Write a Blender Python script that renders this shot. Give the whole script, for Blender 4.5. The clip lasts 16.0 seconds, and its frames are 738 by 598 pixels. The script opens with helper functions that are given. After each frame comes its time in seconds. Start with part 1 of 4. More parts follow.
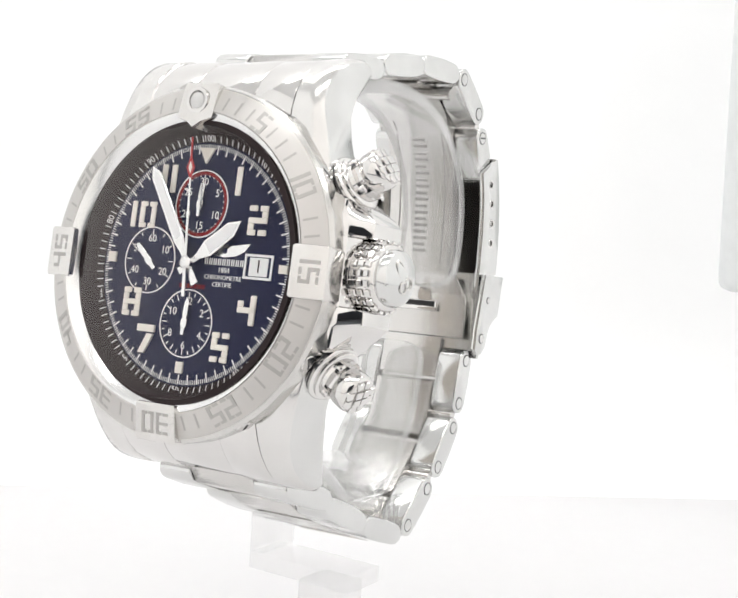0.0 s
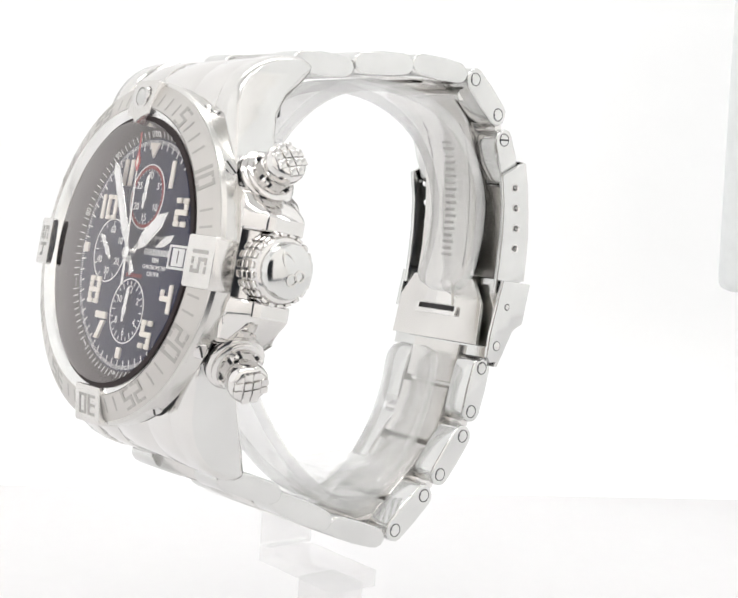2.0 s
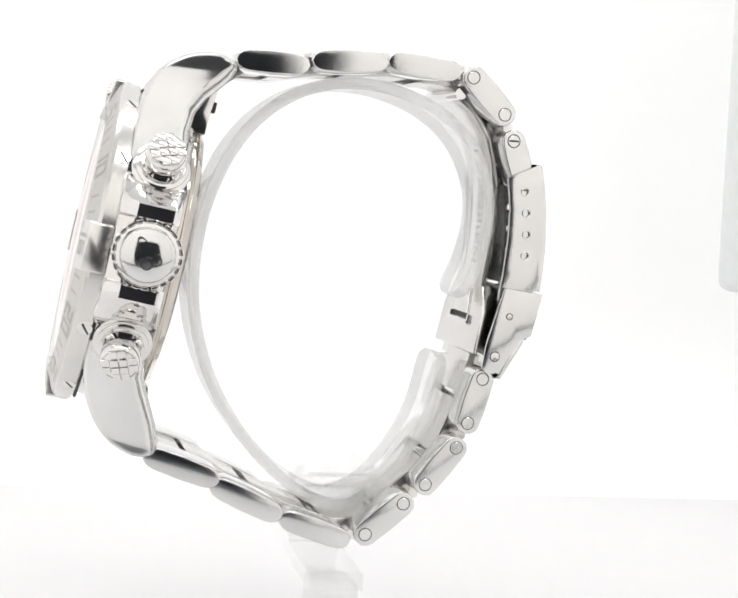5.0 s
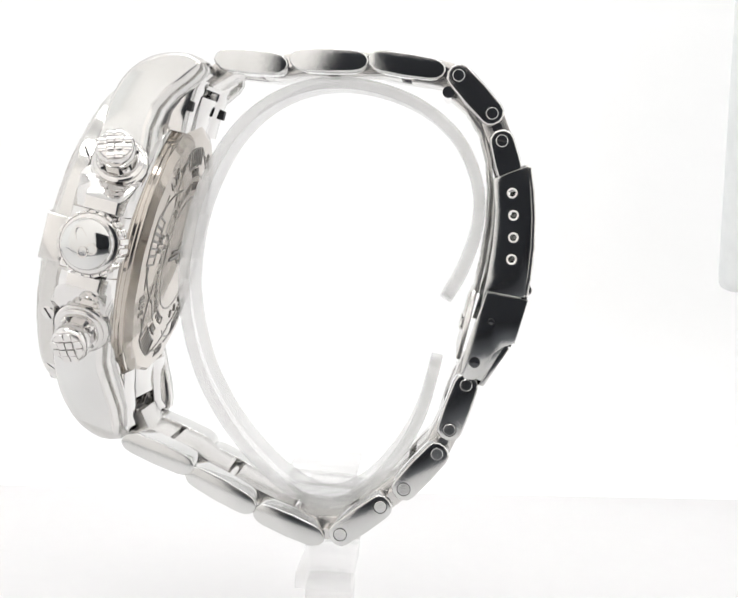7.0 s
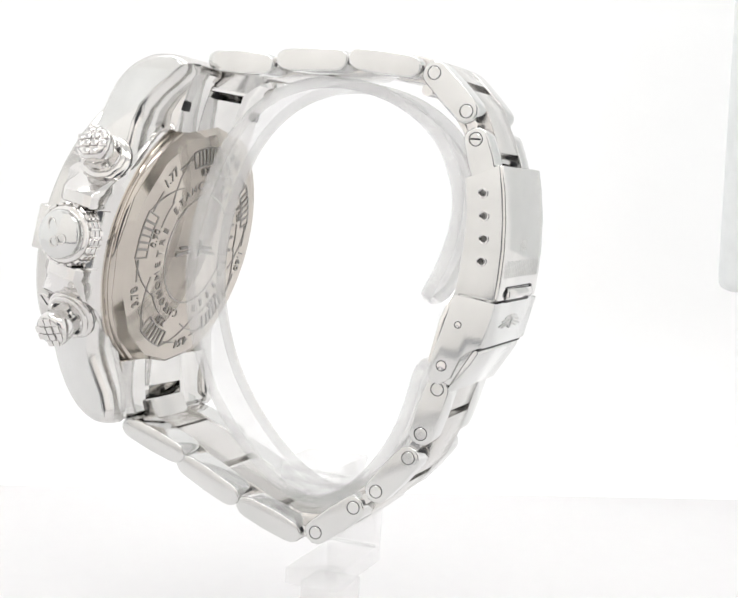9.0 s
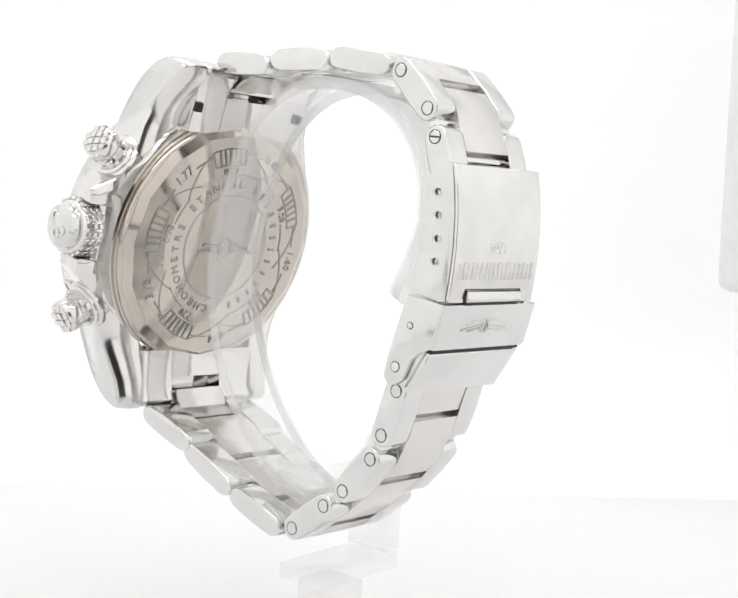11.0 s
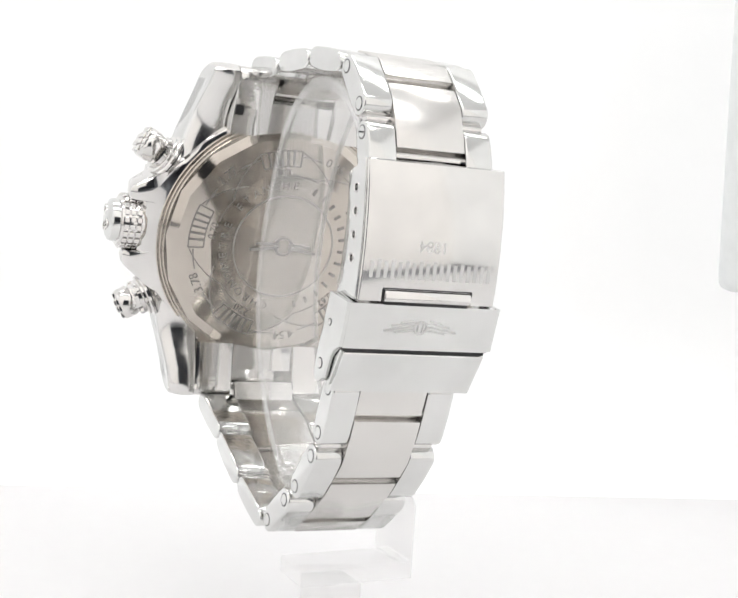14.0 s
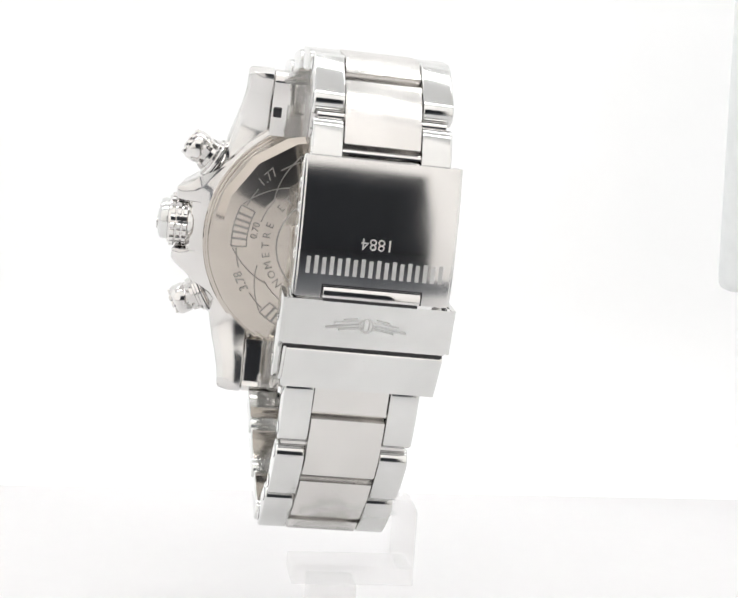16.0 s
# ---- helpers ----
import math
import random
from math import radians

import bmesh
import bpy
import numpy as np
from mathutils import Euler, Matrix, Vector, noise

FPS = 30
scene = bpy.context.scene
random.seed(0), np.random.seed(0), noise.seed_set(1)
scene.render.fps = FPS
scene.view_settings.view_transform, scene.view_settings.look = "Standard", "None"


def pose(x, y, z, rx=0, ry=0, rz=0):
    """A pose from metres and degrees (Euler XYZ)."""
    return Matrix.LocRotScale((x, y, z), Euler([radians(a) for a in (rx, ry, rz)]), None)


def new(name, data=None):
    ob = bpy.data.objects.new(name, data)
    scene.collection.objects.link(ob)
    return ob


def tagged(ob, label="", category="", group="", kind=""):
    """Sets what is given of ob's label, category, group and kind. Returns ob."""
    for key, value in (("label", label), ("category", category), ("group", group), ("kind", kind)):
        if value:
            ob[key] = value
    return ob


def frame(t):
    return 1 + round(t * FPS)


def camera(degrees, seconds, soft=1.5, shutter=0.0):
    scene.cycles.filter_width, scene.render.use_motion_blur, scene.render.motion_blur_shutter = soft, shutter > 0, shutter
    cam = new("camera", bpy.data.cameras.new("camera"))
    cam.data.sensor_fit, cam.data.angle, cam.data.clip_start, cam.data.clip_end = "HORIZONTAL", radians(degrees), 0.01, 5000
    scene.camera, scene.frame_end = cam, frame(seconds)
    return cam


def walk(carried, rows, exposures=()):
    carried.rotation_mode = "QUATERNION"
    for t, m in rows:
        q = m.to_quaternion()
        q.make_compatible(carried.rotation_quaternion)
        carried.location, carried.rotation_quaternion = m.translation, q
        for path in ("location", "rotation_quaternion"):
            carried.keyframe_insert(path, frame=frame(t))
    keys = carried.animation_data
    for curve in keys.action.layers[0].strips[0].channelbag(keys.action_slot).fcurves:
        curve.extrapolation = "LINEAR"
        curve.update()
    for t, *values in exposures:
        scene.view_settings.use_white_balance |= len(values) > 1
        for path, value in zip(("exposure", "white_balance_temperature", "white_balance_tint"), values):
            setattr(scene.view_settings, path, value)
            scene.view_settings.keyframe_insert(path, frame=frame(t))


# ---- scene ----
MM = 0.001

# ---- camera: stands still in the front opening of the light tent ----
cam = camera(29.1, 16.0, soft=1.75)
CAM = pose(0, -0.202, 0.082, 82.92, -3.85, -0.32)
walk(cam, [(0, CAM), (16, CAM)])

# ---- light: a white fabric light tent, emissive in place of unseen lamps, open and dark at the front ----
world = bpy.data.worlds.new("dark_room")
world.use_nodes = True
world.node_tree.nodes["Background"].inputs[0].default_value = (0.02, 0.022, 0.026, 1)
world.node_tree.nodes["Background"].inputs[1].default_value = 1.0
scene.world = world
scene.view_settings.exposure = 0.0

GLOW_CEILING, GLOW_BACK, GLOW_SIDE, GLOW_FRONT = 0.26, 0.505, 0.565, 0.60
GLOW_FILL = 6.4

# pose of the watch on the turning stand, stand axis upright through the origin
TURN = [(0, 0.0), (2, -17.41), (4, -34.69), (5.25, -45.9), (6.5, -57.0), (7.5, -65.65), (8.5, -74.12), (9.75, -85.3),
        (11, -96.5), (12.5, -109.35), (14, -122.08), (15, -130.55), (16, -139.11)]
WATCH = pose(-0.01917, -0.02973, 0.082 - 0.01848, 79.75, -2.29, -32.67)
# ---- materials ----
def mat_nodes(name):
    m = bpy.data.materials.new(name)
    m.use_nodes = True
    nt = m.node_tree
    return m, nt, nt.nodes["Principled BSDF"]


def noise_tex(nt, scale, detail=4, stretch=None):
    co = nt.nodes.new("ShaderNodeTexCoord")
    tex = nt.nodes.new("ShaderNodeTexNoise")
    tex.inputs["Scale"].default_value, tex.inputs["Detail"].default_value = scale, detail
    if stretch:
        mp = nt.nodes.new("ShaderNodeMapping")
        mp.inputs["Scale"].default_value = stretch
        nt.links.new(co.outputs["Object"], mp.inputs["Vector"])
        nt.links.new(mp.outputs["Vector"], tex.inputs["Vector"])
    else:
        nt.links.new(co.outputs["Object"], tex.inputs["Vector"])
    return tex


def ramp(nt, src, lo, hi, a, b):
    r = nt.nodes.new("ShaderNodeMapRange")
    r.inputs["From Min"].default_value, r.inputs["From Max"].default_value = lo, hi
    r.inputs["To Min"].default_value, r.inputs["To Max"].default_value = a, b
    nt.links.new(src, r.inputs["Value"])
    return r.outputs["Result"]


def steel(name, colour, rough, rough_var=0.04, brush=None, bump=0.0):
    """Stainless steel; brush: stretch of the grain along the metal, in the mesh's own space."""
    m, nt, b = mat_nodes(name)
    b.inputs["Metallic"].default_value = 1.0
    smudge = noise_tex(nt, 140, 3)
    grain = noise_tex(nt, 5200, 4, brush or (1, 1, 1))
    mix = nt.nodes.new("ShaderNodeMix")
    mix.data_type = "RGBA"
    mix.inputs["A"].default_value = (*[c * 0.93 for c in colour], 1)
    mix.inputs["B"].default_value = (*colour, 1)
    nt.links.new(ramp(nt, smudge.outputs["Fac"], 0.35, 0.65, 0, 1), mix.inputs["Factor"])
    nt.links.new(mix.outputs["Result"], b.inputs["Base Color"])
    add = nt.nodes.new("ShaderNodeMath")
    nt.links.new(ramp(nt, grain.outputs["Fac"], 0.3, 0.7, rough - rough_var * 0.5, rough + rough_var * 0.5), add.inputs[0])
    nt.links.new(ramp(nt, smudge.outputs["Fac"], 0.3, 0.7, 0, rough_var), add.inputs[1])
    nt.links.new(add.outputs[0], b.inputs["Roughness"])
    if bump:
        bp = nt.nodes.new("ShaderNodeBump")
        bp.inputs["Strength"].default_value, bp.inputs["Distance"].default_value = bump, 0.00004
        nt.links.new(grain.outputs["Fac"], bp.inputs["Height"])
        nt.links.new(bp.outputs["Normal"], b.inputs["Normal"])
    return m


def plain(name, colour, rough=0.5, metal=0.0, var=0.12, coat=0.0, spec=0.5):
    m, nt, b = mat_nodes(name)
    n = noise_tex(nt, 260, 4)
    mix = nt.nodes.new("ShaderNodeMix")
    mix.data_type = "RGBA"
    mix.inputs["A"].default_value = (*[c * (1 - var) for c in colour], 1)
    mix.inputs["B"].default_value = (*colour, 1)
    nt.links.new(ramp(nt, n.outputs["Fac"], 0.3, 0.7, 0, 1), mix.inputs["Factor"])
    nt.links.new(mix.outputs["Result"], b.inputs["Base Color"])
    nt.links.new(ramp(nt, n.outputs["Fac"], 0.3, 0.7, rough * 0.9, rough * 1.1), b.inputs["Roughness"])
    b.inputs["Metallic"].default_value = metal
    b.inputs["Coat Weight"].default_value = coat
    b.inputs["Specular IOR Level"].default_value = spec
    return m


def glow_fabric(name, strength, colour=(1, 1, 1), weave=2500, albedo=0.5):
    """White tent fabric; its own emission stands in for unseen lamps behind it."""
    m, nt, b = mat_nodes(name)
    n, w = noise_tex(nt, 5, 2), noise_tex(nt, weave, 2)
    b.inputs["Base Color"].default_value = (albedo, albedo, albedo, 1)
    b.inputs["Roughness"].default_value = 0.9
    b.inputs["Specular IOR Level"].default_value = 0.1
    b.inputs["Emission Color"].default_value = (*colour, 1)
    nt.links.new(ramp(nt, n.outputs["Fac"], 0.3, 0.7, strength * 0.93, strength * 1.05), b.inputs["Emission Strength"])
    bp = nt.nodes.new("ShaderNodeBump")
    bp.inputs["Strength"].default_value, bp.inputs["Distance"].default_value = 0.1, 0.0002
    nt.links.new(w.outputs["Fac"], bp.inputs["Height"])
    nt.links.new(bp.outputs["Normal"], b.inputs["Normal"])
    return m


def thin_glass(name, base=0.0, top=0.95, power=2.1, tint=(1, 1, 1), gloss=(1, 1, 1)):
    """Clear sheet: straight-through light with a gloss that grows towards grazing views."""
    m = bpy.data.materials.new(name)
    m.use_nodes = True
    nt = m.node_tree
    nt.nodes.clear()
    out, mix = nt.nodes.new("ShaderNodeOutputMaterial"), nt.nodes.new("ShaderNodeMixShader")
    lw, tr, gl = nt.nodes.new("ShaderNodeLayerWeight"), nt.nodes.new("ShaderNodeBsdfTransparent"), nt.nodes.new("ShaderNodeBsdfGlossy")
    lw.inputs["Blend"].default_value = 0.5
    pw, ad = nt.nodes.new("ShaderNodeMath"), nt.nodes.new("ShaderNodeMath")
    pw.operation, pw.inputs[1].default_value = "POWER", power
    ad.operation, ad.inputs[1].default_value, ad.inputs[2].default_value = "MULTIPLY_ADD", top, base
    nt.links.new(lw.outputs["Facing"], pw.inputs[0])
    nt.links.new(pw.outputs[0], ad.inputs[0])
    tr.inputs["Color"].default_value = (*tint, 1)
    gl.inputs["Roughness"].default_value = 0.01
    gl.inputs["Color"].default_value = (*gloss, 1)
    nt.links.new(ad.outputs[0], mix.inputs[0])
    nt.links.new(tr.outputs[0], mix.inputs[1])
    nt.links.new(gl.outputs[0], mix.inputs[2])
    nt.links.new(mix.outputs[0], out.inputs[0])
    return m


def clear_band(name, haze):
    """Thin clear plastic: light goes straight through, gloss grows towards grazing views, a white haze stands in for
    the reflected veil.
    """
    m = thin_glass(name, 0.03, 0.45, 2.6, (0.985, 0.985, 0.985))
    nt = m.node_tree
    out = next(n for n in nt.nodes if n.type == "OUTPUT_MATERIAL")
    body = out.inputs[0].links[0].from_node
    mix, df = nt.nodes.new("ShaderNodeMixShader"), nt.nodes.new("ShaderNodeBsdfDiffuse")
    df.inputs["Color"].default_value = (0.95, 0.95, 0.95, 1)
    n = noise_tex(nt, 60, 3)
    nt.links.new(ramp(nt, n.outputs["Fac"], 0.3, 0.7, haze * 0.85, haze * 1.2), mix.inputs[0])
    nt.links.new(body.outputs[0], mix.inputs[1])
    nt.links.new(df.outputs[0], mix.inputs[2])
    nt.links.new(mix.outputs[0], out.inputs[0])
    return m


POLISHED = steel("polished_steel", (0.755, 0.742, 0.728), 0.05, 0.03)
SATIN = steel("satin_steel", (0.73, 0.715, 0.695), 0.2, 0.05, (1, 12, 12), 0.04)
SIDE = steel("fine_satin_steel", (0.72, 0.722, 0.712), 0.065, 0.03, (10, 10, 1), 0.04)
LUG_STEEL = steel("soft_polished_steel", (0.765, 0.755, 0.74), 0.13, 0.04)
LUG_SATIN = steel("satin_lug_steel", (0.72, 0.722, 0.712), 0.15, 0.04, (10, 10, 1), 0.04)
FLANK = steel("brushed_flank_steel", (0.68, 0.67, 0.65), 0.17, 0.05, (1, 1, 8), 0.06)
CLASP_TOP = steel("worn_polished_steel", (0.75, 0.74, 0.725), 0.07, 0.035)
BRUSHED = steel("brushed_bezel_steel", (0.61, 0.592, 0.57), 0.3, 0.06, (6, 6, 1), 0.12)
BACK_STEEL = steel("case_back_steel", (0.57, 0.525, 0.475), 0.06, 0.04)
# Two darker steels give slightly raised figures the shaded look of cuts.
BEZEL_CUT = steel("bezel_engraving", (0.46, 0.448, 0.43), 0.34, 0.05)
ENGRAVED = steel("engraved_steel", (0.36, 0.35, 0.335), 0.4, 0.05)
FROSTED = steel("frosted_engraving", (0.70, 0.70, 0.69), 0.5, 0.05)
# Near-black stand-in for the shade inside gaps, slots and grooves.
SHADOW_GAP = plain("gap_shade", (0.02, 0.02, 0.022), 0.6)
DIAL = plain("dark_navy_dial", (0.016, 0.019, 0.055), 0.4, 0.0, 0.15, 0.0, 0.14)
RING = plain("black_flange", (0.026, 0.017, 0.018), 0.4, spec=0.15)
LUME = plain("cream_lume", (0.88, 0.835, 0.77), 0.55, 0.0, 0.06)
WHITE = plain("white_print", (0.86, 0.86, 0.86), 0.5, 0.0, 0.04)
RED = plain("red_lacquer", (0.55, 0.02, 0.025), 0.35)
DARK_RED = plain("dark_red_print", (0.26, 0.018, 0.022), 0.5, spec=0.2)
HAND = steel("hand_steel", (0.86, 0.86, 0.85), 0.18, 0.03)
CRYSTAL = thin_glass("sapphire_crystal", 0.002, 1.02, 2.7, (1, 1, 1), (0.99, 0.945, 0.935))
STAND_CLEAR = clear_band("clear_stand_plastic", 0.15)
CUFF_CLEAR = clear_band("clear_cuff_plastic", 0.15)
CUFF_EDGE = clear_band("bright_cuff_edge", 0.22)
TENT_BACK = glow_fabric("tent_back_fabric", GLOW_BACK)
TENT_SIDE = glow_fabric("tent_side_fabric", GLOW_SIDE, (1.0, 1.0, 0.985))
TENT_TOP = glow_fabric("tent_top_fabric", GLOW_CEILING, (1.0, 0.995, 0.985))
FILL_LIGHT = glow_fabric("fill_light_diffuser", GLOW_FILL, (1.0, 0.995, 0.985))
TENT_FRONT = glow_fabric("tent_front_fabric", GLOW_FRONT, (1.0, 0.95, 0.9), albedo=0.5)
FLOOR = plain("white_acrylic_sheet", (0.755, 0.75, 0.755), 0.35, 0.0, 0.02)
GREY = plain("grey_panel", (0.78, 0.80, 0.80), 0.7, 0.0, 0.06)
TABLE = plain("grey_table", (0.17, 0.18, 0.2), 0.6)
DARK = plain("dark_cloth", (0.10, 0.11, 0.13), 0.9)
# ---- mesh helpers (millimetres in, metres out) ----
def box(x0, x1, y0, y1, z0, z1, bevel=0.0, seg=2):
    bm = bmesh.new()
    bmesh.ops.create_cube(bm, size=1)
    for v in bm.verts:
        v.co = Vector(((x0 + x1) / 2 + v.co.x * (x1 - x0), (y0 + y1) / 2 + v.co.y * (y1 - y0), (z0 + z1) / 2 + v.co.z * (z1 - z0)))
    if bevel:
        bmesh.ops.bevel(bm, geom=bm.edges[:], offset=bevel, segments=seg, affect="EDGES", profile=0.6)
    return bm


def prism(poly, lo, hi, axis="x", bevel=0.0, seg=2, taper=0.0):
    """A polygon pushed along an axis. poly: (y, z) for x, (x, z) for y, (x, y) for z."""
    put = {"x": lambda a, b, h: (h, a, b), "y": lambda a, b, h: (a, h, b), "z": lambda a, b, h: (a, b, h)}[axis]
    bm = bmesh.new()
    n = len(poly)
    rings = [[bm.verts.new(put(a, b, h)) for a, b in poly] for h in (lo, hi)]
    bm.faces.new(rings[0][::-1])
    bm.faces.new(rings[1])
    for i in range(n):
        j = (i + 1) % n
        bm.faces.new((rings[0][i], rings[0][j], rings[1][j], rings[1][i]))
    bmesh.ops.recalc_face_normals(bm, faces=bm.faces[:])
    if bevel:
        rim = [e for e in bm.edges if all(v in set(rings[0]) for v in e.verts) or all(v in set(rings[1]) for v in e.verts)]
        bmesh.ops.bevel(bm, geom=rim, offset=bevel, segments=seg, affect="EDGES", profile=0.6)
    return bm


def lathe(profile, n=64, close=True, start=0.0):
    """A closed profile of (r, z) turned about z."""
    bm = bmesh.new()
    rings = []
    for k in range(n):
        a = start + 2 * math.pi * k / n
        rings.append([bm.verts.new((r * math.cos(a), r * math.sin(a), z)) for r, z in profile])
    m = len(profile)
    for k in range(n):
        p, q = rings[k], rings[(k + 1) % n]
        for i in range(m if close else m - 1):
            j = (i + 1) % m
            if profile[i][0] < 1e-6 and profile[j][0] < 1e-6:
                continue
            bm.faces.new((p[i], q[i], q[j], p[j]))
    bmesh.ops.remove_doubles(bm, verts=bm.verts[:], dist=1e-5)
    bmesh.ops.recalc_face_normals(bm, faces=bm.faces[:])
    return bm


def disc(profile, n=48):
    """A profile from the axis to the axis, turned about z."""
    return lathe(profile, n, close=False)


def join(*bms):
    out = bmesh.new()
    for b in bms:
        me = bpy.data.meshes.new("tmp")
        b.to_mesh(me)
        b.free()
        out.from_mesh(me)
        bpy.data.meshes.remove(me)
    return out


def moved(bm, m):
    bmesh.ops.transform(bm, matrix=m, verts=bm.verts[:])
    return bm


def at(x, y, z, rx=0, ry=0, rz=0):
    return pose(x, y, z, rx, ry, rz)


def mesh_of(name, bm, material, smooth=35):
    me = bpy.data.meshes.new(name)
    bmesh.ops.scale(bm, vec=(MM, MM, MM), verts=bm.verts[:])
    bm.to_mesh(me)
    bm.free()
    me.materials.append(material)
    if smooth:
        me.shade_smooth()
        me.set_sharp_from_angle(angle=radians(smooth))
    return me


BASE = {}


def part(name, bm, material, parent, label="", smooth=35, kind=""):
    ob = new(name, mesh_of(name, bm, material, smooth))
    ob.parent = parent
    if parent in BASE:
        ob.matrix_basis = BASE[parent]
    return tagged(ob, label=label, kind=kind)


def letters(text, size, depth, align="CENTER"):
    """Raised lettering as a bmesh in the xy plane, in millimetres."""
    cu = bpy.data.curves.new("lettering", "FONT")
    cu.body, cu.size, cu.extrude, cu.align_x, cu.align_y, cu.resolution_u = text, size, depth / 2, align, "CENTER", 3
    ob = bpy.data.objects.new("lettering", cu)
    scene.collection.objects.link(ob)
    bpy.context.view_layer.update()
    me = bpy.data.meshes.new_from_object(ob.evaluated_get(bpy.context.evaluated_depsgraph_get()))
    bm = bmesh.new()
    bm.from_mesh(me)
    bpy.data.meshes.remove(me)
    bpy.data.objects.remove(ob)
    bpy.data.curves.remove(cu)
    return bm


def bar(x0, y0, x1, y1, w, z, h=0.12):
    """A flat bar from one point to another."""
    d = Vector((x1 - x0, y1 - y0))
    return moved(box(0, d.length, -w / 2, w / 2, 0, h), at(x0, y0, z, 0, 0, math.degrees(math.atan2(d.y, d.x))))


def offset_path(pts, d):
    out = []
    for i, (y, z) in enumerate(pts):
        a, b = pts[max(i - 1, 0)], pts[min(i + 1, len(pts) - 1)]
        t = Vector((b[0] - a[0], b[1] - a[1])).normalized()
        out.append((y - t.y * d, z + t.x * d))
    return out


def strip(pts, d_in, d_out):
    """Outline of a plate that follows a path; d_in and d_out to its two sides."""
    return offset_path(pts, d_out) + offset_path(pts, d_in)[::-1]


def pill(a, b, ext, half, lens=0.0):
    """Outline of a link round two pins: rounded ends, a little lens-shaped."""
    a, b = Vector(a), Vector(b)
    t = (b - a).normalized()
    n = Vector((-t.y, t.x))
    out = []
    for k in range(7):
        g = math.pi * k / 6
        out.append(b + t * math.sin(g) * ext + n * math.cos(g) * half)
    out.append((a + b) / 2 - n * (half + lens))
    for k in range(7):
        g = math.pi * k / 6
        out.append(a - t * math.sin(g) * ext - n * math.cos(g) * half)
    out.append((a + b) / 2 + n * (half + lens))
    return [(p.x, p.y) for p in out]
# ---- the light tent ----
def slab(name, x0, x1, y0, y1, z0, z1, material, m=None, label="", category="", bevel=0.0):
    ob = new(name, mesh_of(name, box(x0, x1, y0, y1, z0, z1, bevel), material, 0))
    if m:
        ob.matrix_basis = m
    return tagged(ob, label=label, category=category, kind="structure")


slab("floor", -420, 420, -210, 250, -6, 0, FLOOR, label="white glossy sheet on the light tent floor", category="floor")
SWEEP = [(-40 + 40 * math.sin(radians(a)), -0.5 + 40 * (1 - math.cos(radians(a)))) for a in range(0, 91, 5)] + [(0, 470)]
# Backdrop and tent walls carry their own emission to stay white.
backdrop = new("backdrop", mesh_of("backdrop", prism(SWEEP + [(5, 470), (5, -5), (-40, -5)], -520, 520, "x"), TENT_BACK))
backdrop.matrix_basis = pose(0.0, 0.1415, 0, 0, 0, 9.7)
tagged(backdrop, "white fabric back of the tent with added glow, curved at its foot", "backdrop", kind="structure")
slab("wall_west", -415, -410, -290, 240, 0.2, 450, TENT_SIDE, None, "white fabric tent wall with added glow", "wall")
slab("wall_east", 410, 415, -290, 240, 0.2, 450, TENT_SIDE, None, "white fabric tent wall with added glow", "wall")
slab("ceiling", -420, 420, -295, 250, 452, 457, TENT_TOP, None, "white fabric tent ceiling with added glow", "ceiling")
# Two unseen strips, added to brighten the tent and streak the steel.
slab("fill_light_1", -270, 270, -178, -134, 440, 450, FILL_LIGHT, None, "unseen added light strip under the tent ceiling", "lamp", 2.0)
slab("fill_light_2", -270, 270, 54, 98, 440, 450, FILL_LIGHT, None, "unseen added light strip under the tent ceiling", "lamp", 2.0)
# Unseen table, added so low steel faces reflect something dark.
slab("table", -880, 880, -690, 260, -36, -6.5, TABLE, None, "unseen dark table top added under the light tent", "table")
OPEN_L, OPEN_R, OPEN_HI = -58, 132, 172
slab("wall_front_1", -409, OPEN_L, -285, -280, -6.3, 450, TENT_FRONT, None, "white fabric tent front beside the opening", "wall")
slab("wall_front_2", OPEN_R, 409, -285, -280, -6.3, 450, TENT_FRONT, None, "white fabric tent front beside the opening", "wall")
slab("wall_front_3", OPEN_L + 0.2, OPEN_R - 0.2, -285, -280, OPEN_HI, 450, TENT_FRONT, None, "white fabric tent front above the opening", "wall")
slab("room_wall", -900, 900, -705, -700, -200, 900, DARK, None, "dark wall of the room behind the tent", "wall")
# grey side board that hangs beside the backdrop
board = new("side_board", mesh_of("side_board", box(0, 60, -6, 2, 0, 150, 3.5, 4), GREY))
board.matrix_basis = pose(0.0805, 0.108, 0.0505, 0, -2.2, 9.7)
tagged(board, "light grey board hanging against the white backdrop", "board", kind="structure")
# ---- the watch: x to the crown, y to 12 o'clock, z out of the dial ----
watch = new("wristwatch")
watch.matrix_basis = pose(0, 0, 0.082)
BASE[watch] = pose(0, 0, -0.082) @ WATCH
tagged(watch, "steel chronograph wristwatch with navy dial on a clear stand", "wristwatch")

# the head sits a little turned on its bracelet; the dial group turns about the dial's middle
PLAIN = BASE[watch]
HEAD = PLAIN @ pose(0.018, 0, 0) @ pose(0, 0, 0, 0, -2.5, 0) @ pose(-0.018, 0, 0)
FACE = PLAIN @ pose(0, 0, 0, 0, -2.5, 0)
BASE[watch] = HEAD

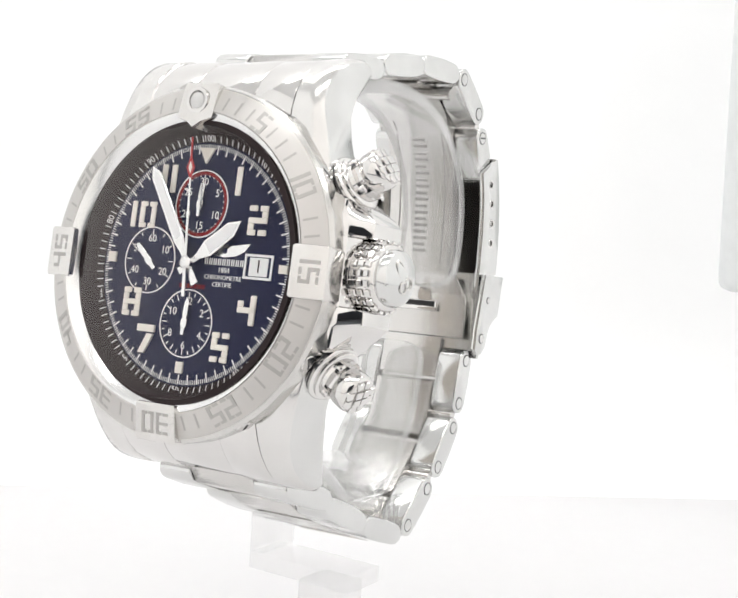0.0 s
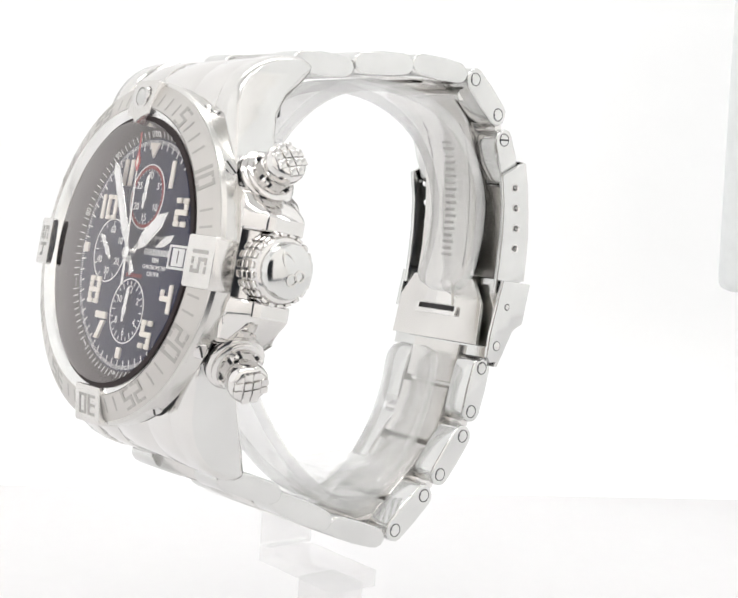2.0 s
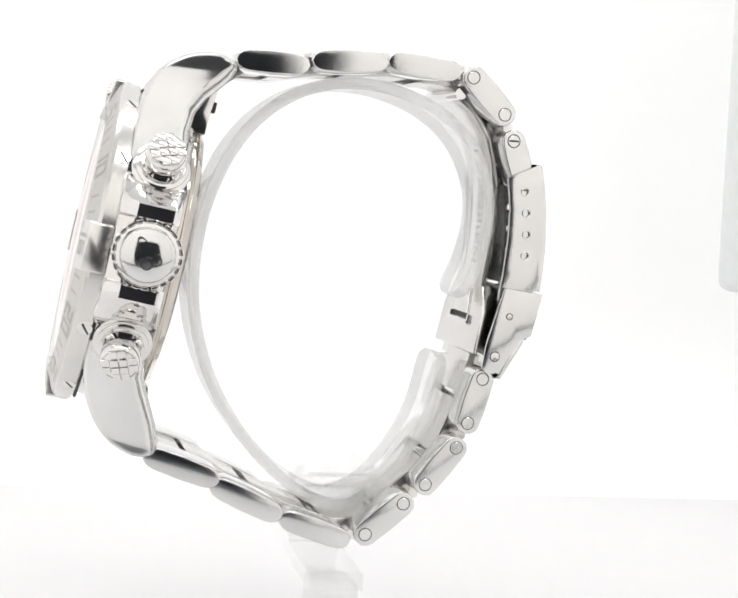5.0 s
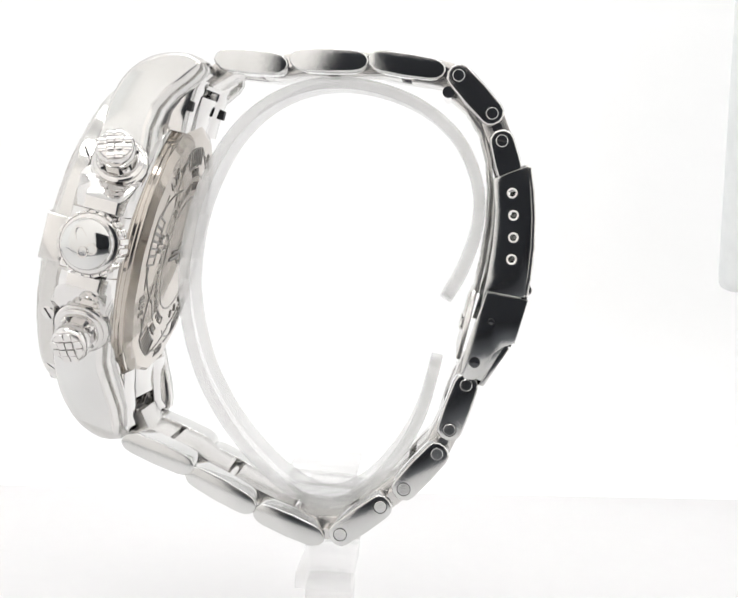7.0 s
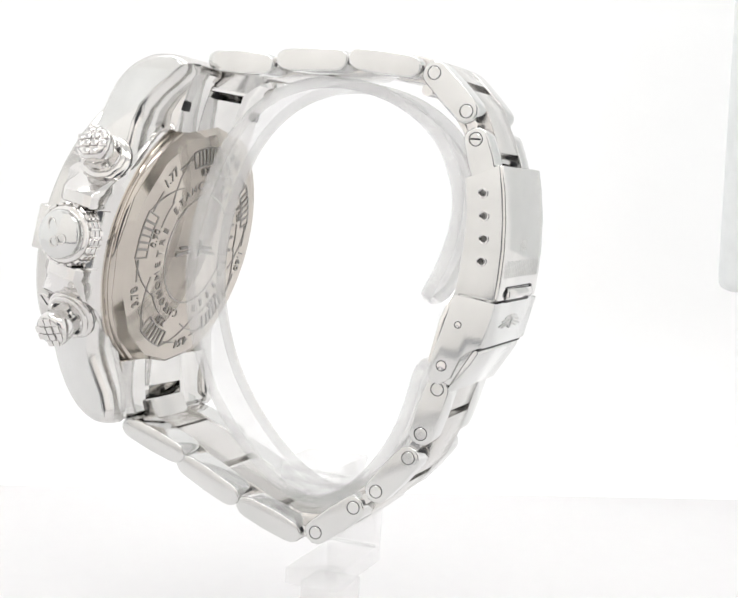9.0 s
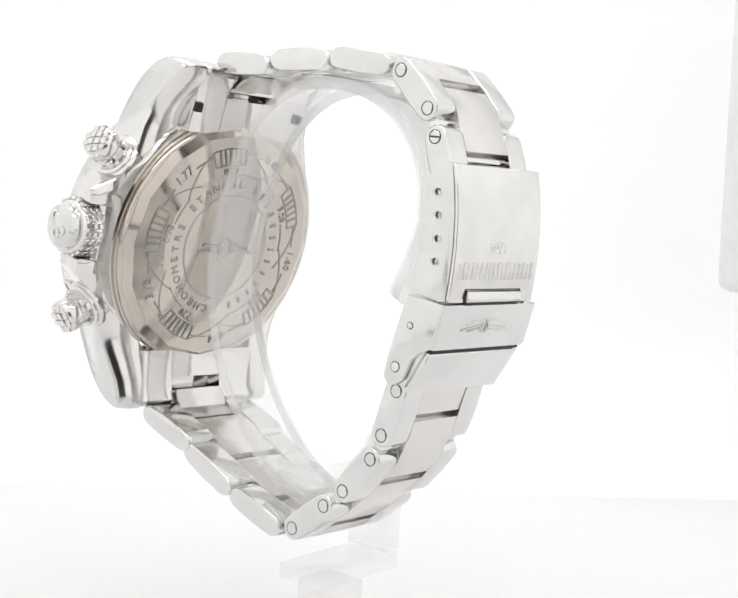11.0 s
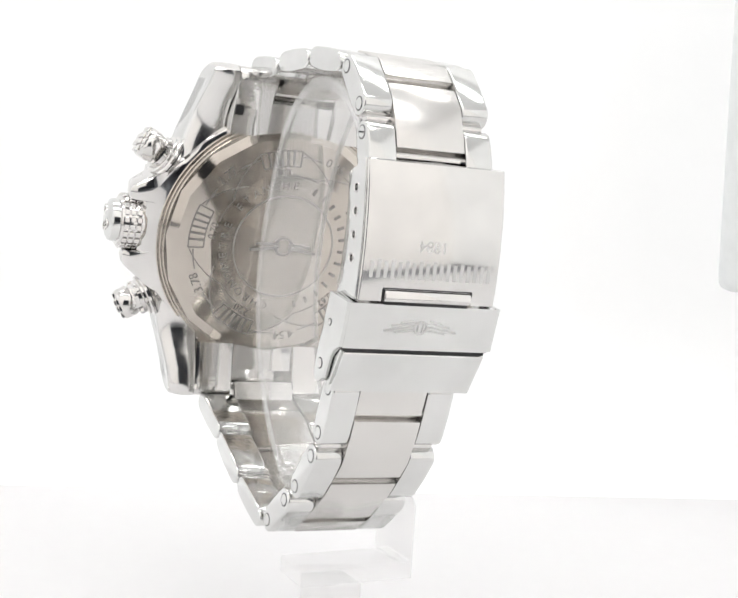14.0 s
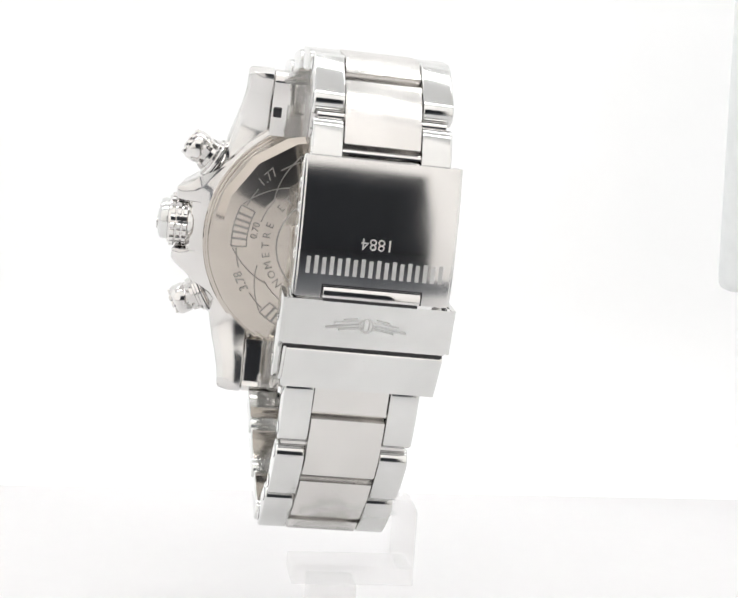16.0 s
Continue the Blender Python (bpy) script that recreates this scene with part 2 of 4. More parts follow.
LUG_UP = [(9.8, 0.35), (13.5, 0.4), (16.9, 0.3), (19.4, 0.25), (21.6, -0.2), (23.4, -1.05), (24.8, -2.25), (25.85, -3.6), (26.6, -5.05), (27.1, -6.7), (27.3, -8.3), (27.1, -9.7),
          (26.7, -10.6), (25.6, -10.8), (24.4, -10.3), (23.3, -9.5), (21.3, -7.9), (19.1, -6.8), (16.6, -6.6), (13.0, -7.2), (9.8, -7.8)]
LUG_LOW = [(9.8, 0.3), (12.5, 0.3), (14.6, 0.1), (16.6, -0.35), (18.4, -0.9), (20.2, -1.7), (21.8, -2.7), (23.3, -4.05), (24.4, -5.5), (25.1, -7.1), (25.5, -8.6), (25.6, -10.0),
           (25.2, -11.1), (24.4, -11.6), (23.0, -11.4), (20.8, -10.6), (18.5, -9.4), (16.5, -8.4), (15.1, -7.8), (12.5, -7.6), (9.8, -7.8)]


def shrunk(loop, top, under):
    """The lug outline drawn in: by top along its upper edge, by under along its lower edge."""
    out, n = [], len(loop)
    for i, (y, z) in enumerate(loop):
        (y0, z0), (y1, z1) = loop[max(i - 1, 0)], loop[min(i + 1, n - 1)]
        t = Vector((y1 - y0, z1 - z0)).normalized()
        k = min(1.0, max(0.0, (i - 10) / 4))
        d = top * (1 - k) + under * k
        out.append((y + t.y * d, z - t.x * d))
    return out


def lug_bm(sx, sy, face=False):
    """One lug: upright outer face, a thin bevel along the top and a broad one underneath."""
    bm = bmesh.new()
    loop = LUG_UP if sy > 0 else LUG_LOW
    rows = []
    for x, spread, top, under in ((15.3, 1.0, 0.5, 1.5), (15.37, 1.0, 0.58, 1.58)) if face else ((11.35, 0.0, 0.25, 0.3), (11.6, 0.0, 0.0, 0.0), (13.4, 0.45, 0.0, 0.0), (14.9, 0.95, 0.08, 0.85), (15.3, 1.0, 0.42, 1.4)):
        ring = []
        for (y, z), (y0, _) in zip(shrunk(loop, top, under), loop):
            k = min(1.0, max(0.0, (24.0 - y0) / 14.0))
            ring.append(bm.verts.new((sx * (x + 2.9 * spread * k * k * (3 - 2 * k)), sy * y, z)))
        rows.append(ring)
    n = len(loop)
    for a, b in zip(rows, rows[1:]):
        for i in range(n):
            j = (i + 1) % n
            bm.faces.new((a[i], a[j], b[j], b[i]))
    for ring in (rows[0], rows[-1]):
        for i in range(n // 2):
            bm.faces.new((ring[i], ring[i + 1], ring[n - 2 - i], ring[n - 1 - i]) if i + 1 < n - 2 - i else (ring[i], ring[i + 1], ring[n - 1 - i]))
    bmesh.ops.recalc_face_normals(bm, faces=bm.faces[:])
    return bm


def case_outline(r, f, rec):
    """Outline of the middle case; f is how far the two crown guards reach, rec the crown recess."""
    pts = [(r * math.cos(radians(d)), r * math.sin(radians(d))) for d in range(45, 316, 5)]
    half = [(r * 0.80, 0.595 * r), (19.0, 10.0), (min(f, 21.2), 8.8), (f - 0.5, 7.1), (f, 6.5), (f, 4.95), (f - 0.2, 4.75), (rec, 4.6)]
    pts += [(x, -y + 1.3 if y < 8 else -y + 0.6) for x, y in half]
    return pts + half[::-1]


def middle_case():
    bm = bmesh.new()
    rings = []
    for r, f, rec, z in ((17.4, 17.6, 17.5, -0.7), (17.6, 17.8, 17.7, 0.26), (20.3, 21.3, 21.2, 0.28), (20.75, 22.0, 21.8, 0.0), (20.9, 23.85, 22.55, -1.75), (20.95, 24.05, 22.6, -2.0), (20.95, 24.7, 22.55, -6.3),
                         (20.9, 24.6, 22.5, -6.6), (20.6, 23.4, 22.0, -7.2), (20.0, 21.2, 20.6, -7.5)):
        rings.append([bm.verts.new((x, y, z)) for x, y in case_outline(r, f, rec)])
    n = len(rings[0])
    for a, b in zip(rings, rings[1:]):
        for i in range(n):
            j = (i + 1) % n
            bm.faces.new((a[i], a[j], b[j], b[i]))
    bm.faces.new(rings[0])
    bm.faces.new(rings[-1])
    bmesh.ops.recalc_face_normals(bm, faces=bm.faces[:])
    return bm


case = part("case", middle_case(), POLISHED, watch, "polished steel middle case", 30)
for sx in (1, -1):
    for sy in (1, -1):
        part("lug", lug_bm(sx, sy), LUG_STEEL, case, "broad polished steel lug", 40)
        part("lug_face", lug_bm(sx, sy, True), LUG_SATIN, case, "satin outer face of the lug", 40)
part("gap_ring", lathe([(20.4, -0.34), (21.5, -0.34), (21.5, -0.18), (20.4, -0.18)], 96), SHADOW_GAP, case, "dark ring for the shade under the bezel")

# end links between the lugs, in three segments a side
END_UP = LUG_UP[2:12] + [(26.6, -10.3), (25.6, -10.5), (24.6, -9.7), (23.4, -9.2), (19.8, -8.8), (17.0, -8.7)]
END_LOW = LUG_LOW[3:12] + [(25.0, -10.9), (24.2, -11.2), (23.2, -10.6), (22.0, -10.2), (19.4, -9.4), (17.0, -8.9)]
NOTCH_UP = LUG_UP[2:10] + [(26.5, -7.9), (24.4, -7.0), (22.4, -6.6), (22.4, -9.1), (19.8, -8.8), (17.0, -8.7)]
NOTCH_LOW = LUG_LOW[3:10] + [(24.9, -8.2), (23.0, -7.6), (21.0, -7.2), (21.0, -9.9), (19.4, -9.4), (17.0, -8.9)]


def end_side(loop, sy, cut):
    return [(sy * (y - cut), z - cut) for y, z in loop]


for sy in (1, -1):
    for x0, x1, cut, loop in ((-11.31, -4.66, 0.1, END_UP if sy > 0 else END_LOW), (-4.63, 5.23, 0.12, NOTCH_UP if sy > 0 else NOTCH_LOW), (5.26, 11.31, 0.1, END_UP if sy > 0 else END_LOW)):
        part("end_link", prism(end_side(loop, sy, cut), x0, x1, "x", 0.08), POLISHED, watch, "polished end link between the lugs", 40)
    for xx in (-10.3, 10.3):
        part("bar_socket", box(xx - 0.55, xx + 0.75, sy * 20.6 - 0.7, sy * 20.6 + 0.7, -9.5, -8.7, 0.1, 1), SHADOW_GAP, watch, "dark block for the shaded spring bar socket")
    part("spring_bar", moved(lathe([(0.001, -4.9), (0.75, -4.9), (0.75, 4.9), (0.001, 4.9)], 16), at(0.3, sy * 24.0, -8.9, 0, 90, 0)), POLISHED, watch, "steel spring bar")

# case back: faceted rim and engraved plate
part("case_back", disc([(0.001, -7.0), (19.95, -7.0), (19.95, -7.5), (19.8, -7.65), (19.55, -7.65), (19.5, -8.0), (19.35, -8.12), (19.15, -8.12), (19.1, -8.4), (18.95, -8.55), (0.001, -8.55)], 96), BACK_STEEL, watch, "round steel case back with stepped rim")
back = part("back_cover", disc([(0.001, -8.3), (18.8, -8.3), (18.8, -8.6), (17.4, -9.35), (12.2, -9.95), (11.9, -10.0), (0.001, -10.02)], 16), BACK_STEEL, watch,
            "sixteen-sided engraved steel back cover", 20)


def back_z(r):
    """Height of the back cover at a radius: a sloping band round a flat middle."""
    return -10.01 if r < 12.1 else -9.95 + (r - 12.2) * 0.6 / 5.2


def on_back(bm, r, deg, spin=0.0):
    """Sets engraving on the back, which is seen mirrored from behind."""
    a = radians(deg)
    return moved(bm, at(r * math.cos(a), r * math.sin(a), back_z(r) - 0.02, 180, 0, 0) @ pose(0, 0, 0, 0, 0, -deg - 90 + spin) @ pose(0, 0, 0, -6.6 if r > 12.1 else 0, 0, 0))


def on_back_arc(r, d0, d1, w, r1=None):
    """A fine engraved line from one angle to another; r1: the radius at its end."""
    out, n = [], max(2, int(abs(d1 - d0) / 5))
    q = [(r + ((r1 or r) - r) * i / n, radians(d0 + (d1 - d0) * i / n)) for i in range(n + 1)]
    for (ra, a), (rb, b) in zip(q, q[1:]):
        p0, p1 = Vector((ra * math.cos(a), ra * math.sin(a), back_z(ra))), Vector((rb * math.cos(b), rb * math.sin(b), back_z(rb)))
        turn = (p1 - p0).to_track_quat("X", "Z").to_matrix().to_4x4()
        out.append(moved(box(0, (p1 - p0).length, -w / 2, w / 2, -0.07, 0.06), Matrix.Translation(p0) @ turn))
    return join(*out)


# five conversion scales round the rim, a figure between each two, fine lines from scale to scale
eng = []
for k, outer, inner in zip(range(5), ("1.77", "0.45", "1.60", "4.54", "3.78"), ("0.70", "0.30", "3.28", "0.62", "2.20")):
    d0 = 8 + 72 * k
    for r in (13.0, 15.4):
        eng.append(on_back_arc(r, d0 - 13, d0 + 13, 0.2))
    for s in (-13, -8, -4, 0, 4, 8, 13):
        eng.append(on_back(bar(0, -1.2, 0, 1.2, 0.34 if abs(s) < 13 else 0.2, -0.05), 14.2, d0 + s))
    eng.append(on_back(letters(outer, 2.0, 0.14), 14.9, d0 + 36))
    eng.append(on_back(letters(inner, 1.6, 0.14), 11.9, d0))
    eng.append(on_back_arc(14.6, d0 + 14, d0 + 27, 0.18))
    eng.append(on_back_arc(14.6, d0 + 45, d0 + 58, 0.18))
    eng.append(on_back_arc(15.2, d0 + 14, d0 + 44, 0.16, 11.6))
    eng.append(on_back_arc(11.6, d0 + 28, d0 + 58, 0.16, 15.2))
    eng.append(on_back_arc(11.5, d0 + 8, d0 + 30, 0.14))
for i, ch in enumerate("CHRONOMETRE ETANCHE"):
    if ch != " ":
        eng.append(on_back(letters(ch, 1.75, 0.14), 9.9, -80 + i * 9.6))
for i in range(13):
    eng.append(on_back(bar(0, -0.55, 0, 0.55, 0.45, -0.02), 9.9, 112 + i * 11.5))
part("engraving", join(*eng), ENGRAVED, back, "engraved conversion tables", 0, "stuff")
part("groove", lathe([(8.1, -10.07), (8.35, -10.07), (8.35, -9.9), (8.1, -9.9)], 64), BEZEL_CUT, back, "engraved circle")
emblem = [on_back(bar(-5.5, 0.8, -0.8, 0.2, 0.5, 0.05), 0.01, 270), on_back(bar(0.8, 0.2, 5.5, 0.8, 0.5, 0.05), 0.01, 270)]
emblem += [on_back(bar(-4.6, -0.2, -0.8, -0.4, 0.4, 0.05), 0.01, 270), on_back(bar(0.8, -0.4, 4.6, -0.2, 0.4, 0.05), 0.01, 270)]
emblem.append(moved(lathe([(1.2, 0), (1.6, 0), (1.6, 0.1), (1.2, 0.1)], 24), at(0, 0, -10.12)))
for stroke in emblem:
    part("emblem_stroke", stroke, BEZEL_CUT, back, "engraved stroke of the winged emblem")

# bezel: sits a little less turned than the case
BASE[watch] = PLAIN @ pose(0.021, 0, 0) @ pose(0, 0, 0, 0, -1.3, 0) @ pose(-0.021, 0, 0)
bezel = part("bezel", lathe([(18.2, 1.6), (18.2, 3.65), (18.35, 3.75), (20.7, 2.8), (21.3, 2.5), (21.3, 0.3), (18.0, 0.3)], 144), BRUSHED, watch,
             "brushed steel rotating bezel", 25)
part("bezel_flank", lathe([(21.32, 2.48), (21.45, 2.42), (21.75, 1.95), (21.75, 0.2), (21.32, -0.2)], 144), FLANK, bezel, "polished outer flank of the bezel", 25)
part("inner_ring", lathe([(16.7, 2.5), (16.7, 2.8), (16.82, 2.95), (17.95, 3.6), (18.17, 3.7), (18.17, 2.5)], 96), HAND, bezel, "polished ring round the crystal")


def on_bezel(bm, r, deg, z, tilt=12.5):
    """deg clockwise from 12; the top of the figure points outwards."""
    return moved(bm, pose(0, 0, 0, 0, 0, -deg) @ at(0, r, z, -tilt, 0, 0))


def stencil(ch, w, h, s):
    """Bars of a stencil figure, centred."""
    c, q, m = h / 2, s * 0.78, s * 0.2
    lo, hi = (-c + q, -q / 2), (q / 2, c - q)
    segs = {"a": (-w / 2, c - q, -m, c), "A": (m, c - q, w / 2, c), "d": (-w / 2, -c, -m, -c + q), "D": (m, -c, w / 2, -c + q), "g": (-w / 2, -q / 2, w / 2, q / 2),
            "f": (-w / 2, hi[0], -w / 2 + s, hi[1]), "b": (w / 2 - s, hi[0], w / 2, hi[1]), "e": (-w / 2, lo[0], -w / 2 + s, lo[1]), "c": (w / 2 - s, lo[0], w / 2, lo[1]),
            "i": (-s / 2, -c, s / 2, c), "F": (-w / 2, -q / 2, -w / 2 + s, c), "B": (w / 2 - s, -c, w / 2, c), "k": (-w / 2, lo[0], -w / 2 + s, hi[1]), "K": (w / 2 - s, lo[0], w / 2, hi[1])}
    use = {"0": "aAkKdD", "1": "i", "2": "aAbgedD", "3": "aAbgcdD", "4": "fBg", "5": "aAfgcdD", "8": "aAfbgecdD"}
    return [segs[k] for k in use[ch]]


def figure(text, w, h, s, gap, depth):
    out, x = [], -sum((s if ch == "1" else w) + gap for ch in text) / 2 + gap / 2
    for ch in text:
        cw = s if ch == "1" else w
        for x0, y0, x1, y1 in stencil(ch, w, h, s):
            out.append(box(x + cw / 2 + x0, x + cw / 2 + x1, y0, y1, 0, depth, 0.11 if depth > 0.1 else 0.0, 1))
        x += cw + gap
    return join(*out)


for k in range(1, 13):
    t = str(k * 5)
    tab = k % 3 == 0
    if t != "60":
        fig = figure(t, 1.85, 2.6, 0.46, 0.42, 0.045)
        part("bezel_figure", on_bezel(fig, 19.55, k * 30, 3.64 if tab else 3.25, 10.6 if tab else 22.0), BEZEL_CUT, bezel, "engraved bezel figure", 0)
marks = []
for k in range(60):
    if k % 5 in (0,) or k % 15 in (1, 14):
        continue
    if k % 5 in (2, 3) or k in (4, 6):
        marks.append(on_bezel(box(-0.14, 0.14, -0.9, 0.9, 0, 0.04), 19.5, k * 6, 3.27, 22.0))
part("minute_mark", join(*marks), BEZEL_CUT, bezel, "engraved minute marks", 0, "stuff")
TAB = [(-3.1, 17.5), (-2.9, 17.15), (2.9, 17.15), (3.1, 17.5), (3.1, 21.5), (2.8, 21.78), (-2.8, 21.78), (-3.1, 21.5)]
TAB12 = [(-2.7, 17.3), (-1.2, 16.9), (0, 16.1), (1.2, 16.9), (2.7, 17.3), (2.7, 21.5), (2.4, 21.78), (-2.4, 21.78), (-2.7, 21.5)]
for k in range(4):
    bm = prism(TAB12 if k == 0 else TAB, 0.3, 4.12, "z", 0.22)
    for v in bm.verts:
        v.co.z -= max(0, v.co.z - 2.0) / 2.3 * (v.co.y - 17.0) * 0.2
    bm = moved(bm, pose(0, 0, 0, 0, 0, -90 * k))
    tab = part("rider_tab", bm, SATIN, bezel, "raised steel rider tab", 40)
    if k == 0:
        part("pip_ring", moved(lathe([(1.15, 4.0), (1.2, 4.3), (1.6, 4.3), (1.65, 4.0)], 32), at(0, 19.5, -0.36)), POLISHED, tab, "polished ring")
        part("pip", moved(disc([(0.001, 4.0), (1.15, 4.0), (1.0, 4.28), (0.6, 4.4), (0.001, 4.43)], 32), at(0, 19.5, -0.36)), FROSTED, tab, "pale luminous pip")
for d in (58, 118, 32, 148, -58, -118, -32, -148):
    a = -radians(d) + math.pi / 2
    m = Matrix.Translation((21.3 * math.cos(a), 21.3 * math.sin(a), 0.95)) @ pose(0, 0, 0, 0, 0, math.degrees(a)) @ pose(0, 0, 0, 0, 90, 0)
    scr = part("screw", moved(disc([(0.001, -0.4), (1.0, -0.4), (1.0, 0.42), (0.9, 0.52), (0.001, 0.52)], 24), m), POLISHED, bezel, "small slotted screw")
    part("slot", moved(box(-0.13, 0.13, -0.85, 0.85, 0.48, 0.54), m @ pose(0, 0, 0, 0, 0, 35)), SHADOW_GAP, bezel, "dark bar for the shaded screw slot", 0)

# dial, flange, crystal
BASE[watch] = FACE
dial = part("dial", disc([(0.001, -0.5), (15.2, -0.5), (15.2, 0.0), (0.001, 0.0)], 96), DIAL, watch, "matt navy dial")
part("flange", lathe([(14.95, 0.02), (15.9, 0.42), (16.3, 0.9), (16.65, 2.7), (17.4, 2.7), (17.4, -0.4), (14.95, -0.4)], 96), RING, dial, "black sloping flange ring")
crystal = part("crystal", disc([(0.001, 3.85), (6, 3.76), (11, 3.5), (14.5, 3.16), (16.68, 2.85)], 96), CRYSTAL, watch, "domed sapphire crystal")
crystal.visible_shadow = False

ticks = []
for k in range(300):
    d = k * 1.2
    mid = k % 5 == 0
    ln = 1.2 if mid else 0.55
    ticks.append(moved(box(-0.1 if mid else -0.05, 0.1 if mid else 0.05, 14.75 - ln, 14.75, 0.0, 0.03), pose(0, 0, 0, 0, 0, -d)))
part("minute_track", join(*ticks), WHITE, dial, "printed white minute track", 0, "stuff")
ticks = []
for k in range(100):
    if k % 10:
        ticks.append(moved(box(-0.06, 0.06, -0.4, 0.4, 0, 0.03), pose(0, 0, 0, 0, 0, -k * 3.6) @ at(0, 15.42, 0.235, 22.8, 0, 0)))
part("decimal_track", join(*ticks), WHITE, dial, "printed white decimal scale", 0, "stuff")
for k in range(1, 11):
    fig = moved(letters(str(k * 10), 1.15, 0.05), pose(0, 0, 0, 0, 0, -k * 36) @ at(0, 15.42, 0.25, 22.8, 0, 0 if k in (10, 9, 1, 2, 8) else 180))
    part("decimal_figure", fig, WHITE, dial, "white decimal figure", 0)

S = 0.9
for text, x, y, w in (("2", 9.2, 5.75, 2.9), ("4", 9.2, -4.95, 2.8), ("5", 5.9, -9.7, 2.7), ("8", -9.25, -5.3, 2.9)):
    part("numeral", moved(figure(text, w, 3.6, S, 0.5, 0.28), at(x, y, 0.0)), LUME, dial, "cream stencil numeral", 0)
part("numeral", moved(figure("1", 1, 3.5, S, 0.5, 0.28), at(5.55, 10.35, 0)), LUME, dial, "cream stencil numeral", 0)
part("numeral", moved(figure("10", 2.7, 3.3, S * 0.9, 0.6, 0.28), at(-9.2, 5.7, 0)), LUME, dial, "cream stencil numeral", 0)
part("numeral", moved(figure("11", 1, 3.5, S, 0.7, 0.28), at(-5.75, 10.35, 0)), LUME, dial, "cream stencil numeral", 0)
part("numeral", join(box(-7.6, -4.8, -8.85, -7.95, 0, 0.28), prism([(-5.9, -9.05), (-4.9, -9.05), (-6.1, -11.5), (-7.1, -11.5)], 0, 0.28, "z")), LUME, dial, "cream stencil numeral", 0)
part("hour_marker", box(-14.2, -12.9, -0.55, 0.75, 0, 0.28, 0.06), LUME, dial, "cream square marker")
part("hour_marker", box(-0.55, 0.6, -13.4, -12.0, 0, 0.28, 0.06), LUME, dial, "cream square marker")
part("hour_marker", prism([(-1.25, 14.3), (1.25, 14.3), (0, 12.3)], 0, 0.3, "z", 0.06), LUME, dial, "cream triangle marker")
part("hour_marker", box(13.3, 14.6, -0.3, 0.7, 0, 0.28, 0.06), LUME, dial, "cream square marker")


def subdial(cx, cy, r, labels, n, minor, red=None):
    ring = lathe([(r - 0.16, 0.0), (r, 0.0), (r, 0.07), (r - 0.16, 0.07)], 64)
    sub = part("subdial_ring", moved(ring, at(cx, cy, 0)), WHITE, dial, "thin pale subdial ring")
    part("recess", moved(disc([(0.001, 0.004), (r - 0.2, 0.004), (r - 0.2, 0.008), (0.001, 0.008)], 48), at(cx, cy, 0)), DIAL, sub, "dark subdial face")
    tk = []
    for k in range(n):
        ln = 0.75 if k % minor == 0 else 0.45
        tk.append(moved(box(-0.07, 0.07, r - 0.35 - ln, r - 0.35, 0.0, 0.04), at(cx, cy, 0, 0, 0, -360 * k / n)))
    part("subdial_track", join(*tk), WHITE, sub, "white subdial track", 0, "stuff")
    for text, d in labels:
        a = radians(90 - d)
        part("subdial_figure", moved(letters(text, 1.35, 0.05), at(cx + (r - 1.5) * math.cos(a), cy + (r - 1.5) * math.sin(a), 0.03)), WHITE, sub, "white subdial figure", 0)
    if red:
        rd = []
        for k in range(red):
            rd.append(moved(box(-0.16, 0.16, r - 0.62, r - 0.2, 0.0, 0.05), at(cx, cy, 0, 0, 0, -4 - k * 3.9)))
        part("red_arc", join(*rd), DARK_RED, sub, "red printed arc", 0)
    return sub


subdial(0, 7.4, 4.2, (("30", 0), ("5", 60), ("10", 120), ("15", 180), ("20", 240), ("25", 300)), 30, 5, 92)
subdial(-7.25, 0.05, 4.2, (("60", 0), ("10", 60), ("20", 120), ("30", 180), ("40", 240), ("50", 300)), 12, 3)
subdial(0, -7.3, 4.2, (("12", 0), ("2", 60), ("4", 120), ("6", 180), ("8", 240), ("10", 300)), 24, 2)

# date window and print
part("date_frame", join(box(7.95, 12.25, 1.45, 1.75, 0, 0.12), box(7.95, 12.25, -1.25, -0.95, 0, 0.12), box(7.95, 8.25, -0.95, 1.45, 0, 0.12), box(11.95, 12.25, -0.95, 1.45, 0, 0.12)), WHITE, dial,
     "white date window frame", 0)
date = part("date_disc", box(8.7, 11.5, -0.85, 1.35, 0.0, 0.03), WHITE, dial, "white date disc showing 1", 0)
part("date_figure", moved(letters("1", 2.2, 0.02), at(10.1, 0.25, 0.045)), RING, date, "black date figure", 0)
part("emblem", join(prism([(1.3, 2.9), (4.4, 2.5), (4.5, 1.1), (3.2, 1.3), (2.1, 1.9)], 0, 0.14, "z", 0.04), prism([(8.6, 2.9), (7.8, 1.9), (6.6, 1.3), (5.2, 1.1), (5.3, 2.5)], 0, 0.14, "z", 0.04),
                    moved(lathe([(0.35, 0), (0.8, 0), (0.8, 0.15), (0.35, 0.15)], 24), at(4.8, 1.85, 0))), HAND, dial, "applied winged emblem", 0)
